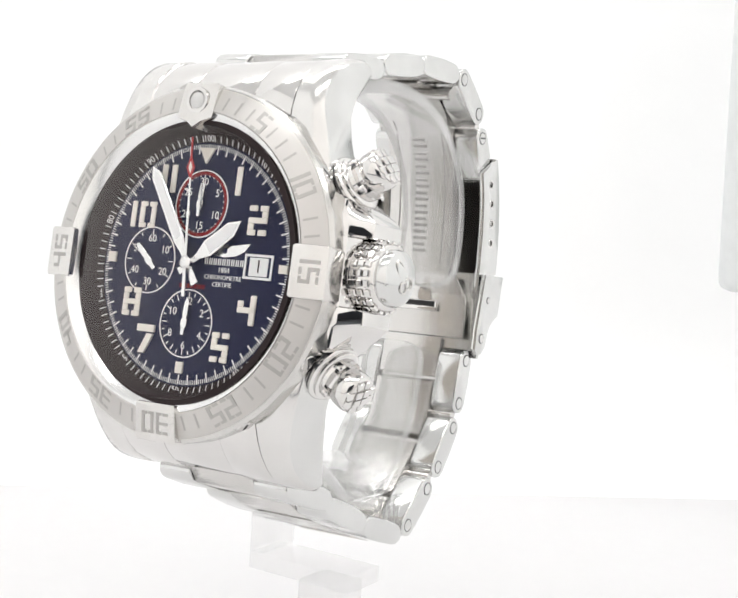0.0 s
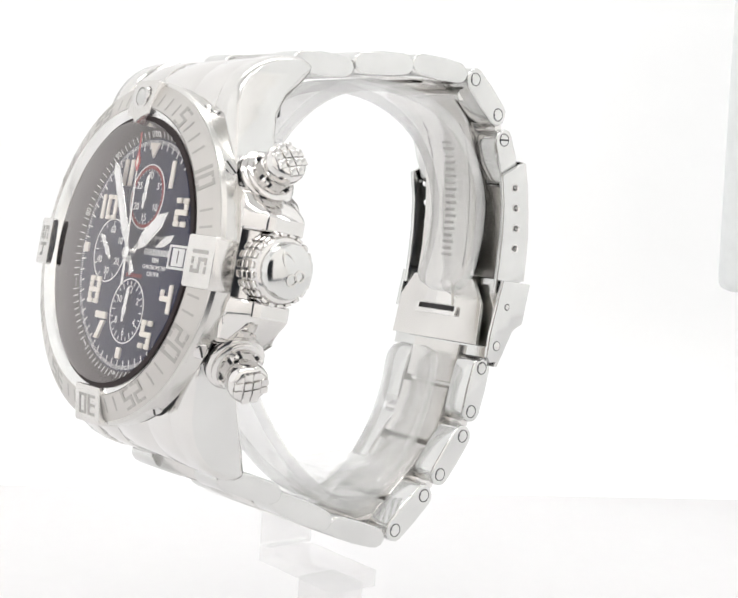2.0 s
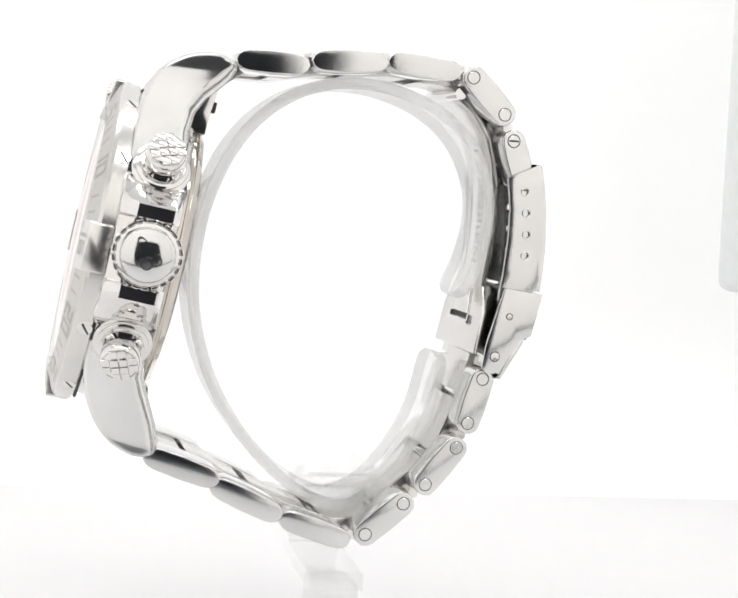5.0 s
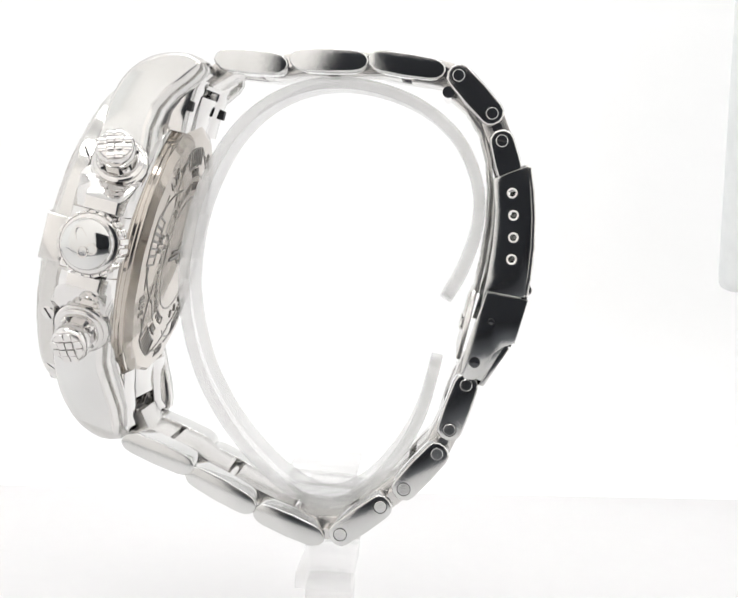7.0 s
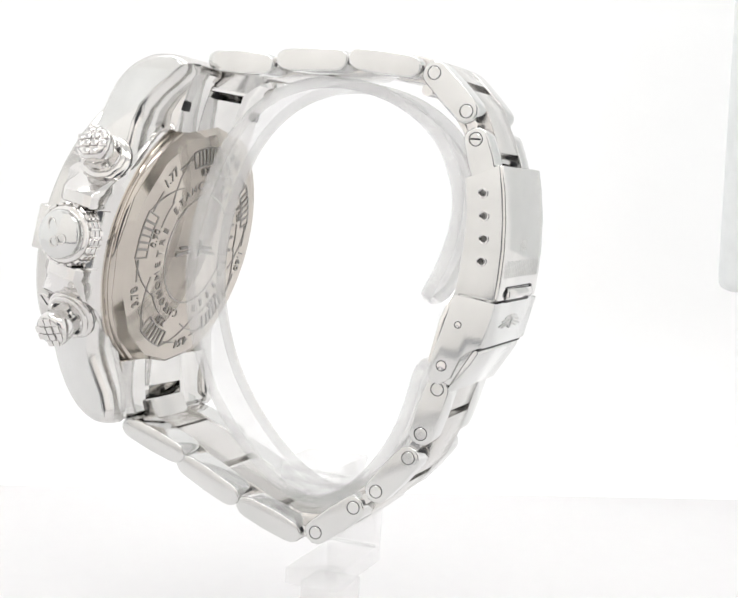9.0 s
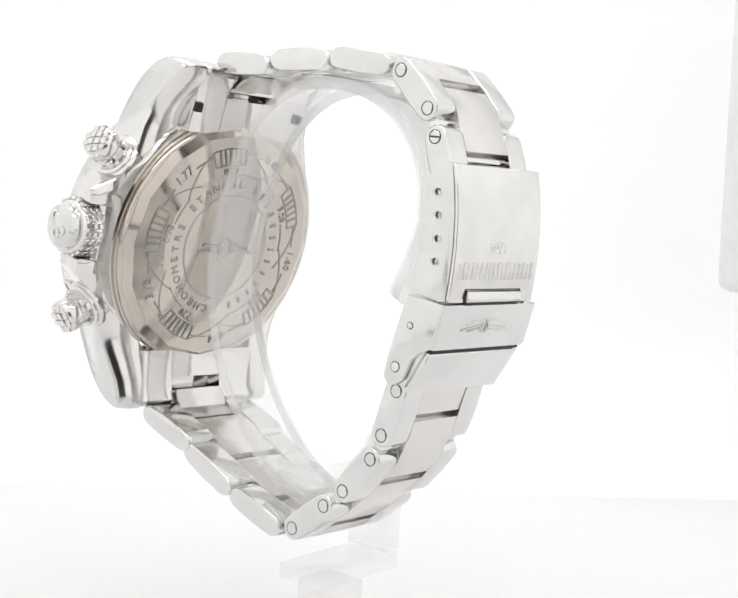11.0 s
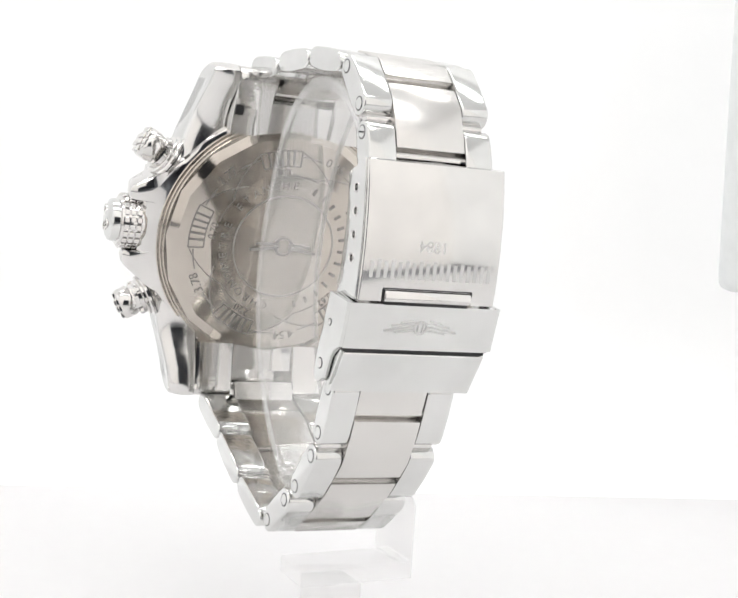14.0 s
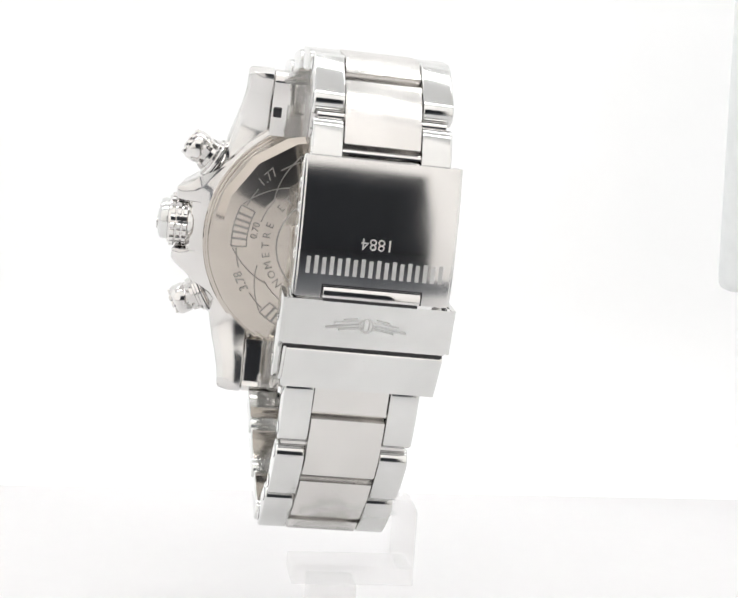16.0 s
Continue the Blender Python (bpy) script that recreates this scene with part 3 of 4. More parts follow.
part("printed_strip", join(*[box(1.75 + i * 0.69 + d, 1.75 + i * 0.69 + d + 0.17, 0.1, 0.9, 0, 0.03) for i in range(9) for d in (0.0, 0.31)]), WHITE, dial, "row of white printed bars", 0)
part("print", moved(letters("1884", 0.92, 0.05), at(4.85, -0.5, 0.02)), WHITE, dial, "white printed year", 0)
part("print", moved(letters("CHRONOMETRE", 0.78, 0.05), at(4.85, -1.4, 0.02)), WHITE, dial, "white printed word", 0)
part("print", moved(letters("CERTIFIE", 0.78, 0.05), at(4.85, -2.25, 0.02)), WHITE, dial, "white printed word", 0)
part("red_print", join(*[box(-1.8 + i * 0.6, -1.8 + i * 0.6 + 0.42, -2.95, -2.45, 0, 0.03) for i in range(7)]), DARK_RED, dial, "small red printed bars", 0)


# hands
def hand(name, pts, z, h, deg, material, label, cx=0, cy=0):
    return part(name, moved(prism(pts, 0, h, "z", 0.05, 1), at(cx, cy, z, 0, 0, -deg)), material, watch, label, 30)


hr = hand("hour_hand", [(-0.5, -1.9), (0.5, -1.9), (0.35, 0), (0.45, 1.6), (1.1, 3.2), (1.0, 7.4), (0, 9.2), (-1.0, 7.4), (-1.1, 3.2), (-0.45, 1.6), (-0.35, 0)], 0.75, 0.16, 53, HAND, "steel hour hand")
part("lume", moved(prism([(-0.8, 3.3), (0.8, 3.3), (0.78, 7.2), (0, 8.6), (-0.78, 7.2)], 0.16, 0.2, "z"), at(0, 0, 0.75, 0, 0, -53)), WHITE, hr, "pale lume", 0)
mn = hand("minute_hand", [(-0.55, -3.0), (0.55, -3.0), (0.35, 0), (0.5, 1.8), (0.85, 3.4), (0.8, 12.6), (0, 14.0), (-0.8, 12.6), (-0.85, 3.4), (-0.5, 1.8), (-0.35, 0)], 1.15, 0.16, -33.2, HAND, "steel minute hand")
part("lume", moved(prism([(-0.5, 3.5), (0.5, 3.5), (0.5, 12.4), (0, 13.3), (-0.5, 12.4)], 0.16, 0.2, "z"), at(0, 0, 1.15, 0, 0, 33.2)), WHITE, mn, "pale lume", 0)
sc = hand("seconds_hand", [(-0.3, -4.2), (0.3, -4.2), (0.25, 0), (0.14, 10.5), (-0.14, 10.5), (-0.25, 0)], 1.55, 0.12, -5.5, HAND, "thin chronograph seconds hand")
part("red_tip", moved(prism([(-0.12, 10.4), (0.12, 10.4), (0.62, 11.6), (0.12, 12.9), (0.1, 15.4), (-0.1, 15.4), (-0.12, 12.9), (-0.62, 11.6)], 0, 0.12, "z"), at(0, 0, 1.55, 0, 0, 5.5)), RED, sc, "red tip", 0)
part("lume", moved(prism([(-0.3, 11.6), (0, 10.9), (0.3, 11.6), (0, 12.4)], 0.12, 0.16, "z"), at(0, 0, 1.55, 0, 0, 5.5)), LUME, sc, "lume diamond", 0)
part("hub", disc([(0.001, 0.7), (0.85, 0.7), (0.85, 1.7), (0.6, 1.85), (0.001, 1.85)], 32), HAND, watch, "polished hand hub")
for cx, cy, deg, ln in ((0, 7.3, 3, 3.0), (-7.2, 0.0, -47, 3.1), (0, -7.25, 3, 3.2)):
    hand("small_hand", [(-0.26, -1.5), (0.26, -1.5), (0.3, -0.6), (0.5, -0.35), (0.5, 0.35), (0.3, 0.6), (0.42, 1.0), (0.36, ln * 0.8), (0, ln), (-0.36, ln * 0.8), (-0.42, 1.0), (-0.3, 0.6), (-0.5, 0.35), (-0.5, -0.35), (-0.3, -0.6)], 0.35, 0.12, deg, HAND,
         "small white subdial hand", cx, cy)
# ---- crown and pushers ----
BASE[watch] = HEAD
TO_X = pose(0, 0, 0, 0, 90, 0)


def crown_bm():
    return moved(disc([(0.001, 21.6), (3.3, 21.6), (3.9, 22.4), (3.95, 22.7), (3.95, 25.2), (3.75, 25.6), (3.3, 25.75), (0.001, 25.75)], 48), at(0, 0.65, -4.2) @ TO_X)


crown = part("crown", crown_bm(), POLISHED, watch, "knurled screw-down steel crown")
part("crown_cap", moved(disc([(0.001, 25.5), (3.35, 25.5), (3.35, 26.3), (3.15, 26.8), (2.6, 27.1), (1.4, 27.35), (0.001, 27.45)], 48), at(0, 0.65, -4.2) @ TO_X), SIDE, crown, "smooth domed crown cap")
part("crown_emblem", join(moved(lathe([(1.1, 27.05), (1.3, 27.05), (1.3, 27.38), (1.1, 27.38)], 32), at(0, 1.25, -3.7) @ TO_X @ pose(0, 0, 0, 0, 0, 35) @ Matrix.Diagonal((0.55, 1.35, 1, 1))), moved(lathe([(0.55, 27.2), (0.75, 27.2), (0.75, 27.5), (0.55, 27.5)], 20), at(0, 0.25, -5.2) @ TO_X),
                           moved(lathe([(0.55, 27.2), (0.75, 27.2), (0.75, 27.5), (0.55, 27.5)], 20), at(0, -0.35, -4.2) @ TO_X)), SATIN, crown, "engraved cap emblem")
tooth_src = mesh_of("crown_tooth", box(-0.38, 0.38, -0.42, 0.42, 0, 0.42, 0.1, 1), POLISHED)
for ring_i in range(3):
    for k in range(22):
        o = new("crown_tooth", tooth_src)
        o.parent = crown
        a = 360 * (k) / 22
        o.matrix_basis = pose((22.95 + ring_i * 0.98) * MM, 0.65 * MM, -4.2 * MM, a, 0, 0) @ pose(0, 0, 3.88 * MM)


def pusher(deg, dz):
    frame_m = pose(0, 0, 0, 0, 0, deg) @ at(0, 0, dz) @ TO_X
    collar = disc([(0.001, 19.5), (3.1, 19.5), (3.15, 21.2), (3.5, 21.45), (3.7, 21.7), (3.7, 22.35), (3.5, 22.55), (3.25, 22.6), (3.25, 22.95), (3.05, 23.1), (2.75, 23.15), (2.7, 23.7), (0.001, 23.7)], 40)
    p = part("pusher", moved(collar, frame_m), POLISHED, watch, "chunky screw-down steel pusher")
    part("pusher_groove", moved(lathe([(3.4, 21.8), (3.73, 21.8), (3.73, 22.0), (3.4, 22.0)], 40), frame_m), SHADOW_GAP, p, "dark ring for the shaded groove")
    neck = lathe([(2.3, 23.2), (2.3, 25.2), (0.5, 25.2), (0.5, 23.2)], 8, start=0.39)
    part("pusher_neck", moved(neck, frame_m), POLISHED, p, "faceted neck", 20)
    cap = disc([(0.001, 24.5), (2.3, 24.5), (2.5, 24.9), (2.5, 26.3), (2.3, 26.75), (1.9, 27.0), (0.001, 27.2)], 32)
    part("pusher_cap", moved(cap, frame_m), POLISHED, p, "round cap")
    for k in range(4):
        part("cap_notch", moved(box(2.0, 2.85, -0.5, 0.5, 22.9, 24.3, 0.2, 1), frame_m @ pose(0, 0, 0, 0, 0, 45 + 90 * k)), POLISHED, p, "polished grip lug", 40)
    studs = []
    for i in (-1.5, -0.5, 0.5, 1.5):
        for j in (-1.5, -0.5, 0.5, 1.5):
            if math.hypot(i, j) < 2.0:
                studs.append(moved(box(i * 1.1 - 0.48, i * 1.1 + 0.48, j * 1.1 - 0.48, j * 1.1 + 0.48, 26.6, 27.5 - 0.11 * math.hypot(i, j) ** 2, 0.12, 2), frame_m @ pose(0, 0, 0, 0, 0, 20)))
    part("cap_studs", join(*studs), POLISHED, p, "waffle-cut cap face", 30)
    # The shade between the studs is put into this darker steel.
    part("cap_ground", moved(disc([(0.001, 26.9), (2.2, 26.8), (2.2, 26.86), (0.001, 27.24)], 32), frame_m), ENGRAVED, p, "ground between the studs, darkened for shade")


pusher(30.2, -3.9)
pusher(-29.5, -4.0)

# ---- bracelet ----
BASE[watch] = PLAIN
SIDES = [((27.9, -12.9), (28.9, -18.9), 1.5), ((30.4, -22.8), (31.9, -29.3), 1.5), ((32.8, -33.0), (33.4, -39.6), 1.5), ((33.4, -43.4), (29.6, -49.0), 1.75), ((26.4, -51.2), (21.5, -53.9), 1.7)]
LOWER = [((-26.1, -12.7), (-27.3, -19.6), 1.5), ((-28.6, -22.4), (-30.4, -29.2), 1.5), ((-31.3, -32.8), (-32.4, -39.4), 1.5), ((-31.3, -43.3), (-26.1, -47.7), 1.75), ((-22.9, -50.2), (-17.0, -53.4), 1.75),
         ((-13.3, -54.2), (-6.8, -54.85), 1.75)]


def x_span(a):
    """Half-width and middle of the bracelet, which narrows from the lugs to the clasp."""
    k = min(1, max(0, (-a[1] - 12) / 34))
    return 10.3 - 1.35 * k, 0.3 + 0.6 * k


def screw(parent, y, z, x, slotted=False):
    m = at(x, y, z, 0, 90, 0)
    s = part("pin_screw", moved(disc([(0.001, -0.3), (0.82, -0.3), (0.82, 0.04), (0.74, 0.1), (0.001, 0.1)], 24), m), SIDE, parent, "round steel pin end")
    part("screw_gap", moved(lathe([(0.84, -0.2), (0.95, -0.2), (0.95, 0.03), (0.84, 0.03)], 24), m), SHADOW_GAP, parent, "dark ring for the shade round the pin")
    if slotted:
        part("slot", moved(box(-0.7, 0.7, -0.12, 0.12, 0.05, 0.12), m @ pose(0, 0, 0, 0, 0, 10)), SHADOW_GAP, parent, "dark bar for the shaded screw slot", 0)


def bracelet(chain):
    prev = None
    for n, (a, b, half) in enumerate(chain):
        hw, mx = x_span(a)
        rim = part("link", prism(pill(a, b, 1.55 if half > 1.6 else 2.0, half, 0.12), mx + 5.05, mx + hw, "x", 0.28, 3), SIDE, watch, "satin steel bracelet link", 40)
        part("side_piece", prism(pill(a, b, 1.55 if half > 1.6 else 2.0, half, 0.12), mx - hw, mx - 5.05, "x", 0.28, 3), SIDE, rim, "outer piece of the link", 40)
        if half > 1.6:
            for k, (y, z) in enumerate((a, b)):
                if chain is SIDES and n == 4 and k == 1:
                    continue
                screw(rim, y, z, mx + hw, chain is SIDES and n == 4)
        mid = Vector(((a[0] + b[0]) / 2, (a[1] + b[1]) / 2))
        if prev:
            pm, pb = prev
            t0, t1 = (Vector(pb) - pm).normalized(), (mid - Vector(a)).normalized()
            p0, p1 = pm + t0 * 0.75, mid - t1 * 0.75
            path = [tuple(p0), tuple(p0 + t0 * 0.6), pb, a, tuple(p1 - t1 * 0.6), tuple(p1)]
            poly = strip(path, -half, half)
            part("link_centre", prism(poly, mx - 4.95, mx + 4.95, "x", 0.2, 2), SATIN, watch, "polished centre link of the bracelet", 40)
            part("link_pin", moved(lathe([(0.001, -hw + 0.6), (0.7, -hw + 0.6), (0.7, hw - 0.6), (0.001, hw - 0.6)], 12), at(mx, (pb[0] + a[0]) / 2, (pb[1] + a[1]) / 2, 0, 90, 0)), POLISHED, rim, "steel cross pin")
            part("gap_rod", moved(lathe([(0.001, -5.2), (0.95, -5.2), (0.95, 5.2), (0.001, 5.2)], 16), at(mx, mid.x, mid.y, 0, 90, 0)), POLISHED, rim, "steel rod between the centre links")
        else:
            e = (24.9, -9.7) if a[0] > 0 else (-23.4, -10.6)
            path = [e, a, tuple(mid)]
            part("link_centre", prism(strip(path, -half + 0.2, half - 0.2), mx - 4.95, mx + 4.95, "x", 0.2, 2), SATIN, watch, "polished centre link of the bracelet", 40)
        prev = (mid, b)


bracelet(SIDES)
bracelet(LOWER)
# the two chains meet below
part("link_centre", prism(strip([(-32.0, -37.5), (-32.4, -39.4), (-31.3, -43.3), (-29.6, -44.8)], -1.6, 1.6), -4.2, 6.0, "x", 0.2), SATIN, watch, "polished centre link of the bracelet", 40)

part("link_centre", prism(strip([(-9.8, -54.55), (-6.8, -54.85), (-4.0, -55.1)], -1.6, 1.6), -4.0, 5.9, "x", 0.2), SATIN, watch, "polished centre link of the bracelet", 40)

# ---- clasp ----
OUT = [(24.0, -55.9), (21.0, -57.1), (17.5, -58.2), (13.5, -59.1), (10.0, -59.6), (6.9, -59.85)]
INN = [(21.2, -51.4), (17.2, -52.7), (12.6, -53.5), (8.0, -53.9), (4.4, -54.0)]
clasp = part("clasp", prism(OUT + [(y, z + 0.9) for y, z in OUT[::-1]], -9.1, 10.5, "x", 0.22, 3), CLASP_TOP, watch, "curved polished clasp cover", 40)
HOLES = ((19.96, -54.27), (17.13, -55.18), (14.24, -55.92), (11.35, -56.42))


def pierced(bm, spots, r, x0, x1):
    """The plate with round holes through it, along x."""
    pair = []
    for i, b in enumerate((bm, join(*[moved(lathe([(0.001, x0 - 0.5), (r, x0 - 0.5), (r, x1 + 0.5), (0.001, x1 + 0.5)], 20), at(0, y, z, 0, 90, 0)) for y, z in spots]))):
        me = bpy.data.meshes.new("tmp")
        bmesh.ops.recalc_face_normals(b, faces=b.faces[:])
        b.to_mesh(me)
        b.free()
        pair.append(new("tmp", me))
    mod = pair[0].modifiers.new("holes", "BOOLEAN")
    mod.object, mod.operation, mod.solver = pair[1], "DIFFERENCE", "EXACT"
    bpy.context.view_layer.update()
    me = bpy.data.meshes.new_from_object(pair[0].evaluated_get(bpy.context.evaluated_depsgraph_get()))
    out = bmesh.new()
    out.from_mesh(me)
    bpy.data.meshes.remove(me)
    for ob in pair:
        bpy.data.objects.remove(ob)
    return out


for x0, x1 in ((9.95, 10.72), (-9.4, -8.7)):
    plate_bm = prism([(y, z + 0.5) for y, z in OUT] + INN[::-1], x0, x1, "x", 0.12)
    part("clasp_side", pierced(plate_bm, HOLES, 0.5, x0, x1), SIDE, clasp, "satin clasp side with adjustment holes", 40)
    if x0 > 0:
        for y, z in HOLES:
            part("hole_rim", moved(lathe([(0.46, -0.2), (0.74, -0.2), (0.72, 0.04), (0.62, 0.08), (0.46, 0.0)], 20), at(x1, y, z, 0, 90, 0)), POLISHED, clasp, "bright hole rim")


def on_clasp(bm, x, y):
    """Sets lettering on the cover; it reads upside down when the watch hangs on its stand."""
    i = max(k for k in range(len(OUT) - 1) if OUT[k][0] >= y)
    (y0, z0), (y1, z1) = OUT[i], OUT[i + 1]
    z = z0 + (z1 - z0) * (y - y0) / (y1 - y0)
    return moved(bm, at(x, y, z - 0.0, math.degrees(math.atan2(z1 - z0, y1 - y0)) if y1 > y0 else math.degrees(math.atan2(z0 - z1, y0 - y1)), 0, 0) @ pose(0, 0, 0, 0, 180, 0) @ pose(0, 0, 0, 0, 0, 180))


def word_bars(hw, hh, w):
    """Two upright strokes, the second a little shorter, for writing that is not spelled out."""
    return [box(-hw, -hw + w, -hh, hh, -0.05, 0.03), box(hw - w, hw, -hh * 0.85, hh, -0.05, 0.03)]


for i in range(9):
    for stroke in word_bars(0.76, 1.15, 0.52):
        part("engraved_bar", on_clasp(stroke, 0.75 + (i - 4) * 1.98, 11.0), FROSTED, clasp, "frosted engraved bar", 0)
part("clasp_year", on_clasp(letters("1884", 2.1, 0.06), 0.75, 14.1), FROSTED, clasp, "frosted engraved year", 0)
part("thumb_lip", prism([(6.85, -59.7), (7.0, -60.2), (7.4, -60.45), (7.9, -60.4), (8.35, -60.05), (8.5, -59.5), (7.5, -59.2), (6.85, -59.2)], -5.4, 7.0, "x", 0.16), POLISHED, clasp, "raised thumb lip")
part("thumb_slot", join(box(-5.2, 6.8, 6.5, 6.84, -60.0, -59.2), box(-5.6, 7.2, 8.5, 8.66, -59.78, -59.3), box(-5.62, -5.44, 6.9, 8.5, -59.92, -59.3), box(7.04, 7.22, 6.9, 8.5, -59.92, -59.3)), SHADOW_GAP, clasp, "dark bars for the shaded thumb slot")

# safety flap with winged emblem and side ears
flap = part("safety_flap", prism([(6.55, -59.95), (0.45, -59.7), (0.45, -58.8), (6.55, -59.0)], -9.7, 11.3, "x", 0.18), SIDE, watch, "satin safety flap of the clasp", 40)
EAR = [(6.6, -59.9), (0.6, -59.65), (-0.4, -58.2), (-1.6, -57.2), (-4.6, -56.6), (-5.6, -55.6), (-5.8, -54.4), (-5.0, -53.6), (-2, -53.5), (3.5, -54.0), (6.3, -54.3)]
for x0, x1 in ((11.05, 11.75), (-10.3, -9.6)):
    part("flap_ear", prism(EAR if x0 > 0 else EAR[:2] + [(0.6, -54.0)] + EAR[-1:], x0, x1, "x", 0.15), SIDE, flap, "satin flap ear", 40)
for y, z, r in ((2.6, -55.85, 0.38), (-3.25, -55.1, 0.62)):
    part("flap_pin", moved(disc([(0.001, -0.3), (r, -0.3), (r, 0.08), (0.001, 0.12)], 20), at(11.75, y, z, 0, 90, 0)), POLISHED, flap, "bright pin end")
    part("pin_gap", moved(lathe([(r, -0.2), (r + 0.12, -0.2), (r + 0.12, 0.03), (r, 0.03)], 20), at(11.75, y, z, 0, 90, 0)), SHADOW_GAP, flap, "dark ring for the shade at the pin")
wing = [moved(b, at(0.9, 3.6, -59.86, 0, 180, 0)) for b in (bar(0.9, 0.0, 5.2, -0.55, 0.28, 0, 0.06), bar(-0.9, 0.0, -5.2, -0.55, 0.28, 0, 0.06), bar(0.9, 0.5, 4.2, 0.1, 0.25, 0, 0.06), bar(-0.9, 0.5, -4.2, 0.1, 0.25, 0, 0.06),
                                                           bar(1.2, 0.9, 3.0, 0.6, 0.22, 0, 0.06), bar(0.9, -0.35, 3.6, -0.75, 0.22, 0, 0.06), bar(-0.9, -0.35, -3.6, -0.75, 0.22, 0, 0.06), bar(-0.35, -0.9, -0.35, 0.95, 0.2, 0, 0.06), bar(0.35, -0.9, 0.35, 0.95, 0.2, 0, 0.06), bar(-1.2, 0.9, -3.0, 0.6, 0.22, 0, 0.06), lathe([(0.75, 0), (1.0, 0), (1.0, 0.08), (0.75, 0.08)], 24))]
for stroke in wing:
    part("emblem_stroke", stroke, FROSTED, flap, "engraved stroke of the winged emblem", 0)
push = part("push_flap", prism([(-0.05, -58.9), (-0.5, -59.2), (-6.3, -57.1), (-6.3, -56.4), (-0.5, -58.2), (-0.05, -58.4)], -9.7, 10.6, "x", 0.18), SIDE, watch, "sloping polished push flap", 40)
part("flap_gap", box(-9.5, 11.0, -0.1, 0.5, -59.3, -57.5), SHADOW_GAP, push, "dark filler for the shade between the flaps", 0)

part("clasp_body", prism([(6.4, -58.9), (0.2, -58.6), (-5.6, -56.6), (-5.2, -54.4), (4.0, -54.6), (6.4, -54.8)], -9.5, 10.9, "x", 0.1), SIDE, push, "inner body of the clasp", 40)

# folding blade inside the clasp
BLADE = [(31.2, -42.4), (29.6, -45.6), (27.0, -48.4), (23.5, -50.3), (19.5, -51.6), (15.0, -52.5), (10.0, -53.0), (5.5, -53.1)]
blade = part("folding_blade", prism(strip(BLADE, -0.35, 0.35), -5.2, 5.8, "x", 0.12), SATIN, watch, "curved satin folding blade", 40)
part("blade_pin", moved(lathe([(0.001, -7.6), (0.8, -7.6), (0.8, 7.6), (0.001, 7.6)], 20), at(0.9, 31.0, -42.6, 0, 90, 0)), POLISHED, blade, "hinge pin")
plate = part("blade_plate", prism([(-5.6, 5.8), (7.2, 5.8), (9.5, 2.4), (9.9, -3.6), (-8.3, -3.6), (-7.9, 2.4)], -53.2, -52.55, "z", 0.15), SATIN, watch, "flat satin clasp plate with cut corners", 40)
part("plate_slot", box(-2.9, 4.7, 0.75, 1.5, -52.6, -52.52), SHADOW_GAP, plate, "dark block for the narrow shaded slot", 0)
part("plate_loop", join(box(-3.5, 5.3, 0.0, 0.7, -52.6, -52.0, 0.2), box(-3.5, -2.9, 0.0, 1.5, -52.6, -52.1, 0.15), box(4.7, 5.3, 0.0, 1.5, -52.6, -52.1, 0.15)), POLISHED, plate, "small bright catch loop")
part("plate_tongue", prism([(-2.2, 1.6), (4.0, 1.6), (2.9, 5.2), (-1.1, 5.2)], -52.6, -52.2, "z", 0.15), POLISHED, plate, "tapered spring tongue")


def on_blade(bm, x, y):
    i = max(k for k in range(len(BLADE) - 1) if BLADE[k][0] >= y)
    (y0, z0), (y1, z1) = BLADE[i], BLADE[i + 1]
    slope = math.atan2(z0 - z1, y0 - y1)
    z = z0 + (z1 - z0) * (y - y0) / (y1 - y0)
    return moved(bm, at(x, y - 0.37 * math.sin(slope), z + 0.37 * math.cos(slope), math.degrees(slope), 0, 0))


for i in range(9):
    for stroke in (box(-1.15, 1.15, -0.7, -0.25, -0.05, 0.03), box(-1.15, 0.8, 0.25, 0.7, -0.05, 0.03)):
        part("engraved_bar", on_blade(stroke, 0.5, 25.2 - i * 1.95), ENGRAVED, blade, "engraved bar", 0)
for x in (-3.4, 4.4):
    part("blade_groove", join(*[on_blade(box(x - 0.12, x + 0.12, -0.95, 0.95, -0.05, 0.02), 0, 27.5 - i * 1.9) for i in range(11)]), ENGRAVED, blade, "fine groove along the blade", 0)
# ---- clear stand that carries the watch ----
stand = new("watch_stand")
tagged(stand, "clear acrylic stand with an open cuff and flat foot", "stand")
BASE[stand] = WATCH
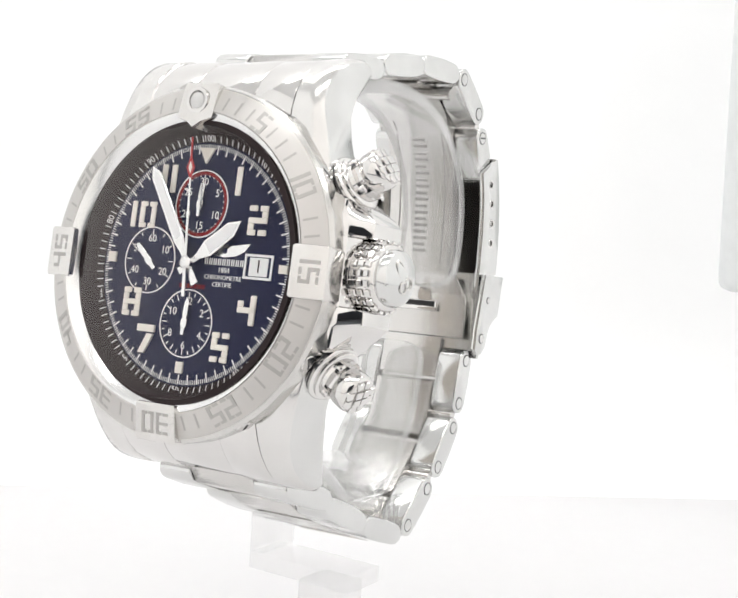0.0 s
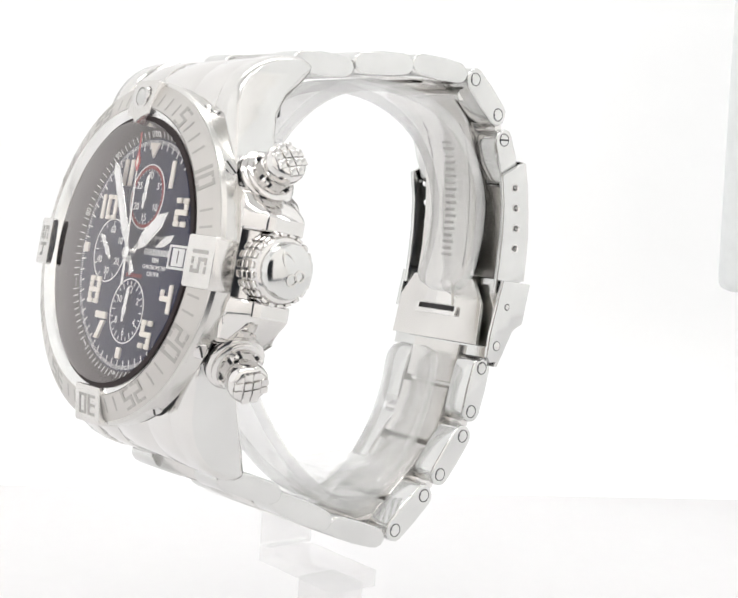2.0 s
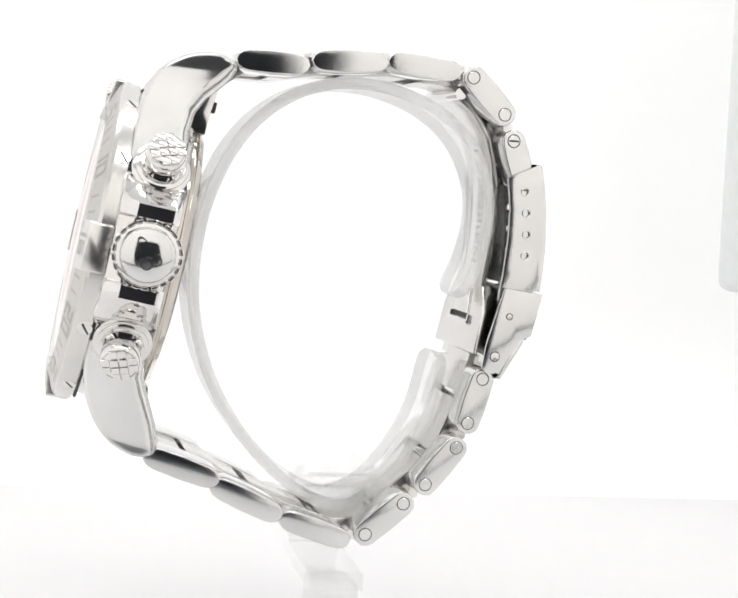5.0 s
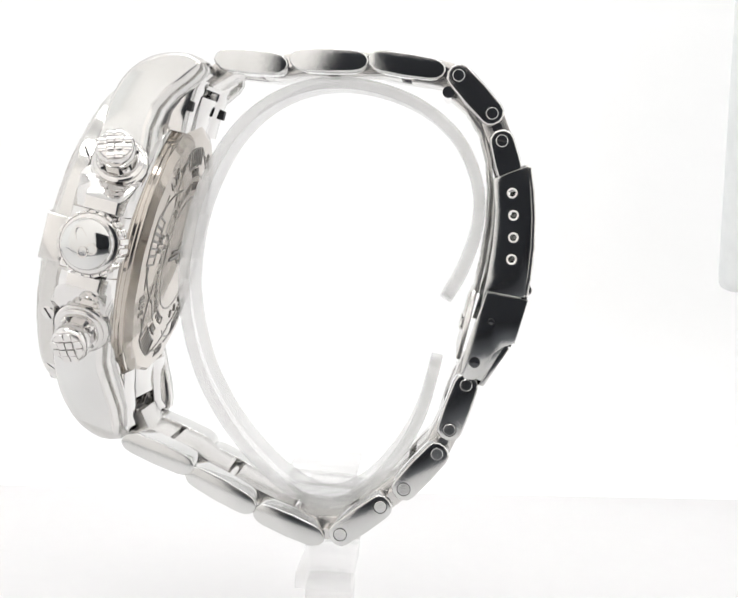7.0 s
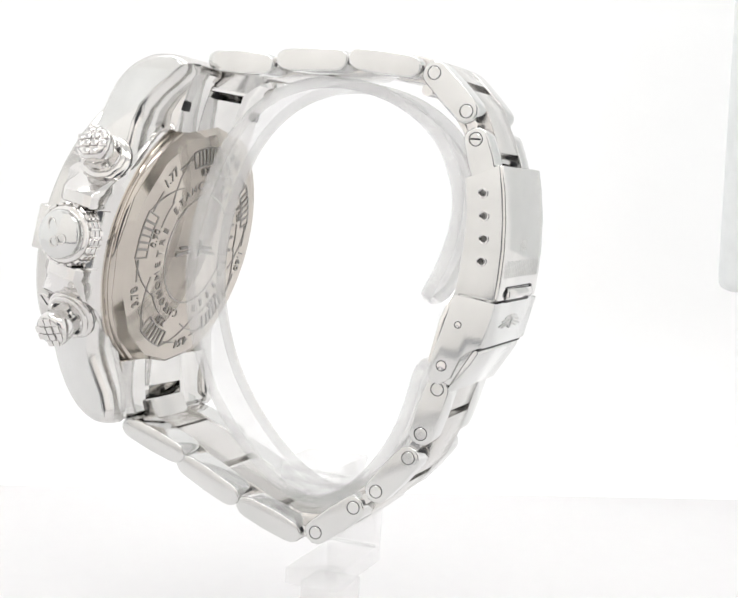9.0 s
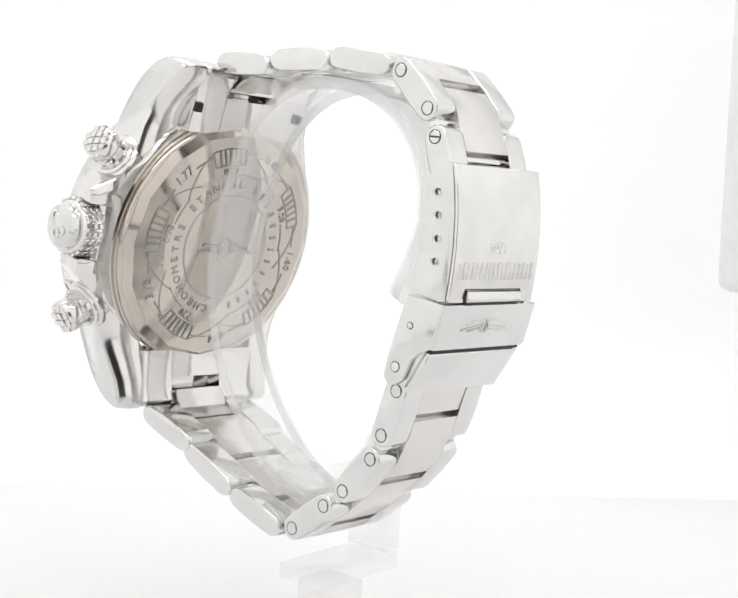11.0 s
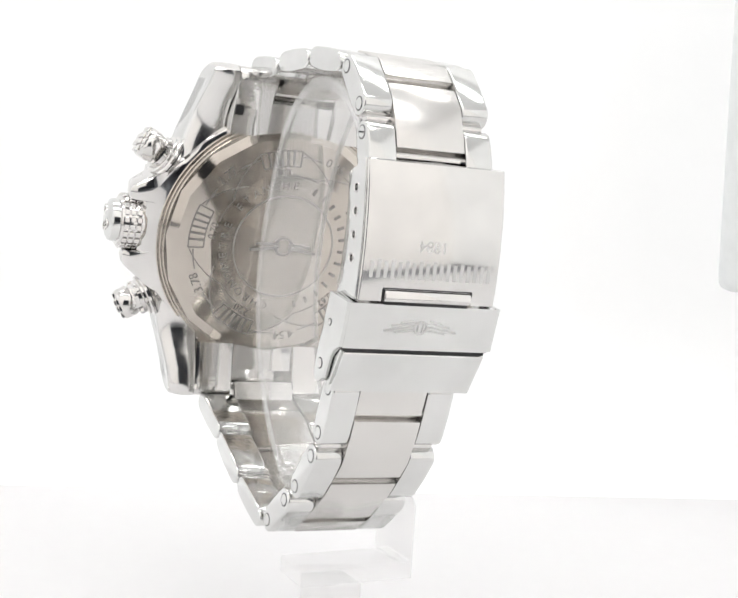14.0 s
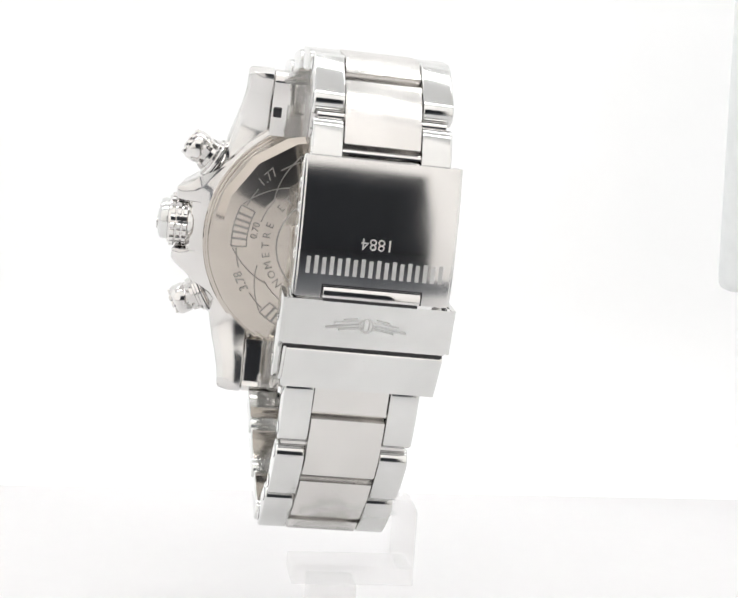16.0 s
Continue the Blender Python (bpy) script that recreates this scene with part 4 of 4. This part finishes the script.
CUFF = [(3.4, -49.8), (8.0, -51.1), (13.5, -51.6), (18.5, -50.8), (23.0, -48.4), (26.4, -45.0), (28.7, -40.5), (29.8, -35.5), (29.8, -30.0), (28.6, -25.0), (26.0, -20.3), (22.0, -16.4), (17.0, -13.7),
        (11.5, -12.2), (6.0, -11.6), (0.0, -11.9), (-6.0, -13.2), (-11.5, -15.5), (-16.5, -18.6), (-21.0, -22.6), (-24.8, -27.2), (-27.8, -32.2), (-29.4, -36.8), (-29.4, -40.6), (-27.0, -44.3),
        (-23.0, -47.2), (-18.0, -49.4), (-12.5, -50.6), (-5.0, -50.8)]


def smooth_path(pts, k=4):
    out = []
    for i in range(len(pts) - 1):
        p0, p1, p2, p3 = (Vector(pts[max(0, min(len(pts) - 1, j))]) for j in (i - 1, i, i + 1, i + 2))
        for s in range(k):
            t = s / k
            q = 0.5 * ((2 * p1) + (p2 - p0) * t + (2 * p0 - 5 * p1 + 4 * p2 - p3) * t * t + (3 * p1 - p0 - 3 * p2 + p3) * t ** 3)
            out.append((q.x, q.y))
    return out + [pts[-1]]


def cuff_bm(pts, d_in, d_out, x0, x1, lean, r=3.0, rim=0, step=0.7):
    """An open band with rounded corners at both ends; its first half leans sideways, as a sprung band does. rim: only its edge on that side."""
    fine, run = smooth_path(pts, 8), [0.0]
    for p, q in zip(fine, fine[1:]):
        run.append(run[-1] + math.dist(p, q))
    n = int(run[-1] / step)
    path = [(float(np.interp(run[-1] * i / n, run, [p[0] for p in fine])), float(np.interp(run[-1] * i / n, run, [p[1] for p in fine]))) for i in range(n + 1)]
    inner, outer = offset_path(path, d_in), offset_path(path, d_out)
    bm, rows = bmesh.new(), []
    for i in range(n + 1):
        d = min(i, n - i) * step
        cut = r - math.sqrt(max(0.0, r * r - (r - d) ** 2)) if d < r else 0.0
        dx = lean * max(0.0, 1 - 2.2 * i / n)
        (yi, zi), (yo, zo) = inner[i], outer[i]
        a, b, e = x0 + cut + dx, x1 - cut + dx, 0.28
        if rim:
            a, b, e = (b + 0.01, b + 0.3, 0.08) if rim > 0 else (a - 0.3, a - 0.01, 0.08)
        ym, zm = yi + (yo - yi) * 0.2, zi + (zo - zi) * 0.2
        yn, zn = yi + (yo - yi) * 0.8, zi + (zo - zi) * 0.8
        rows.append([bm.verts.new(c) for c in ((a, ym, zm), (a + e, yi, zi), (b - e, yi, zi), (b, ym, zm), (b, yn, zn), (b - e, yo, zo), (a + e, yo, zo), (a, yn, zn))])
    for p, q in zip(rows, rows[1:]):
        for i in range(8):
            bm.faces.new((p[i], p[(i + 1) % 8], q[(i + 1) % 8], q[i]))
    bm.faces.new(rows[0])
    bm.faces.new(rows[-1])
    bmesh.ops.recalc_face_normals(bm, faces=bm.faces[:])
    return bm


part("cuff", cuff_bm(CUFF, -0.2, 1.4, -4.9, 4.6, 4.0), CUFF_CLEAR, stand, "open clear acrylic cuff with rounded ends", 45)
# Thin whiter rims imitate the bright inner reflections along the cuff's edges.
for rim in (1, -1):
    part("cuff_edge", cuff_bm(CUFF, -0.2, 1.4, -4.9, 4.6, 4.0, rim=rim), CUFF_EDGE, stand, "cuff edge whitened for its inner reflections", 45)
part("cuff_block", prism([(-24.4, -34.0), (-22.4, -43.2), (-27.4, -43.4), (-28.3, -41.0), (-28.3, -37.0), (-27.6, -34.4)], -5.2, 5.2, "x", 0.35), STAND_CLEAR, stand, "clear block in the cuff", 40)
for f in (0.3, 0.55, 0.8):
    y, z = -23.0 - 6.6 * f, -34.4 - 0.5 * f
    part("block_ridge", prism([(y, z), (y + 1.5, z - 9.3), (y + 1.0, z - 9.3), (y - 0.5, z)], 5.25, 5.7, "x", 0.1), STAND_CLEAR, stand, "clear ridge on the block", 40)
BASE[stand] = pose(0, 0, 0.082, 0, 0, -32.67)
part("foot_bar", box(-11.6, 6.2, -4.7, 3.3, -66.5, -64.0, 0.25), STAND_CLEAR, stand, "flat clear foot bar", 40)
part("post", prism([(-11.6, -63.9), (-11.6, -55.5), (-11.0, -54.2), (-10.0, -53.6), (-5.4, -53.6), (-5.4, -56.0), (-8.6, -56.1), (-9.2, -57.0), (-9.2, -63.9)], -4.7, 3.3, "y", 0.25), STAND_CLEAR, stand, "clear bent upright", 40)
part("stem", box(-3.4, 3.4, -3.4, 3.4, -82, -66.6, 0.3), STAND_CLEAR, stand, "square clear stem", 40)


# ---- what moves: the stand turns steadily and carries the watch ----
def motions():
    walk(watch, [(t, pose(0, 0, 0.082, 0, 0, a)) for t, a in TURN])
    walk(stand, [(t, pose(0, 0, 0, 0, 0, a)) for t, a in TURN])


motions()
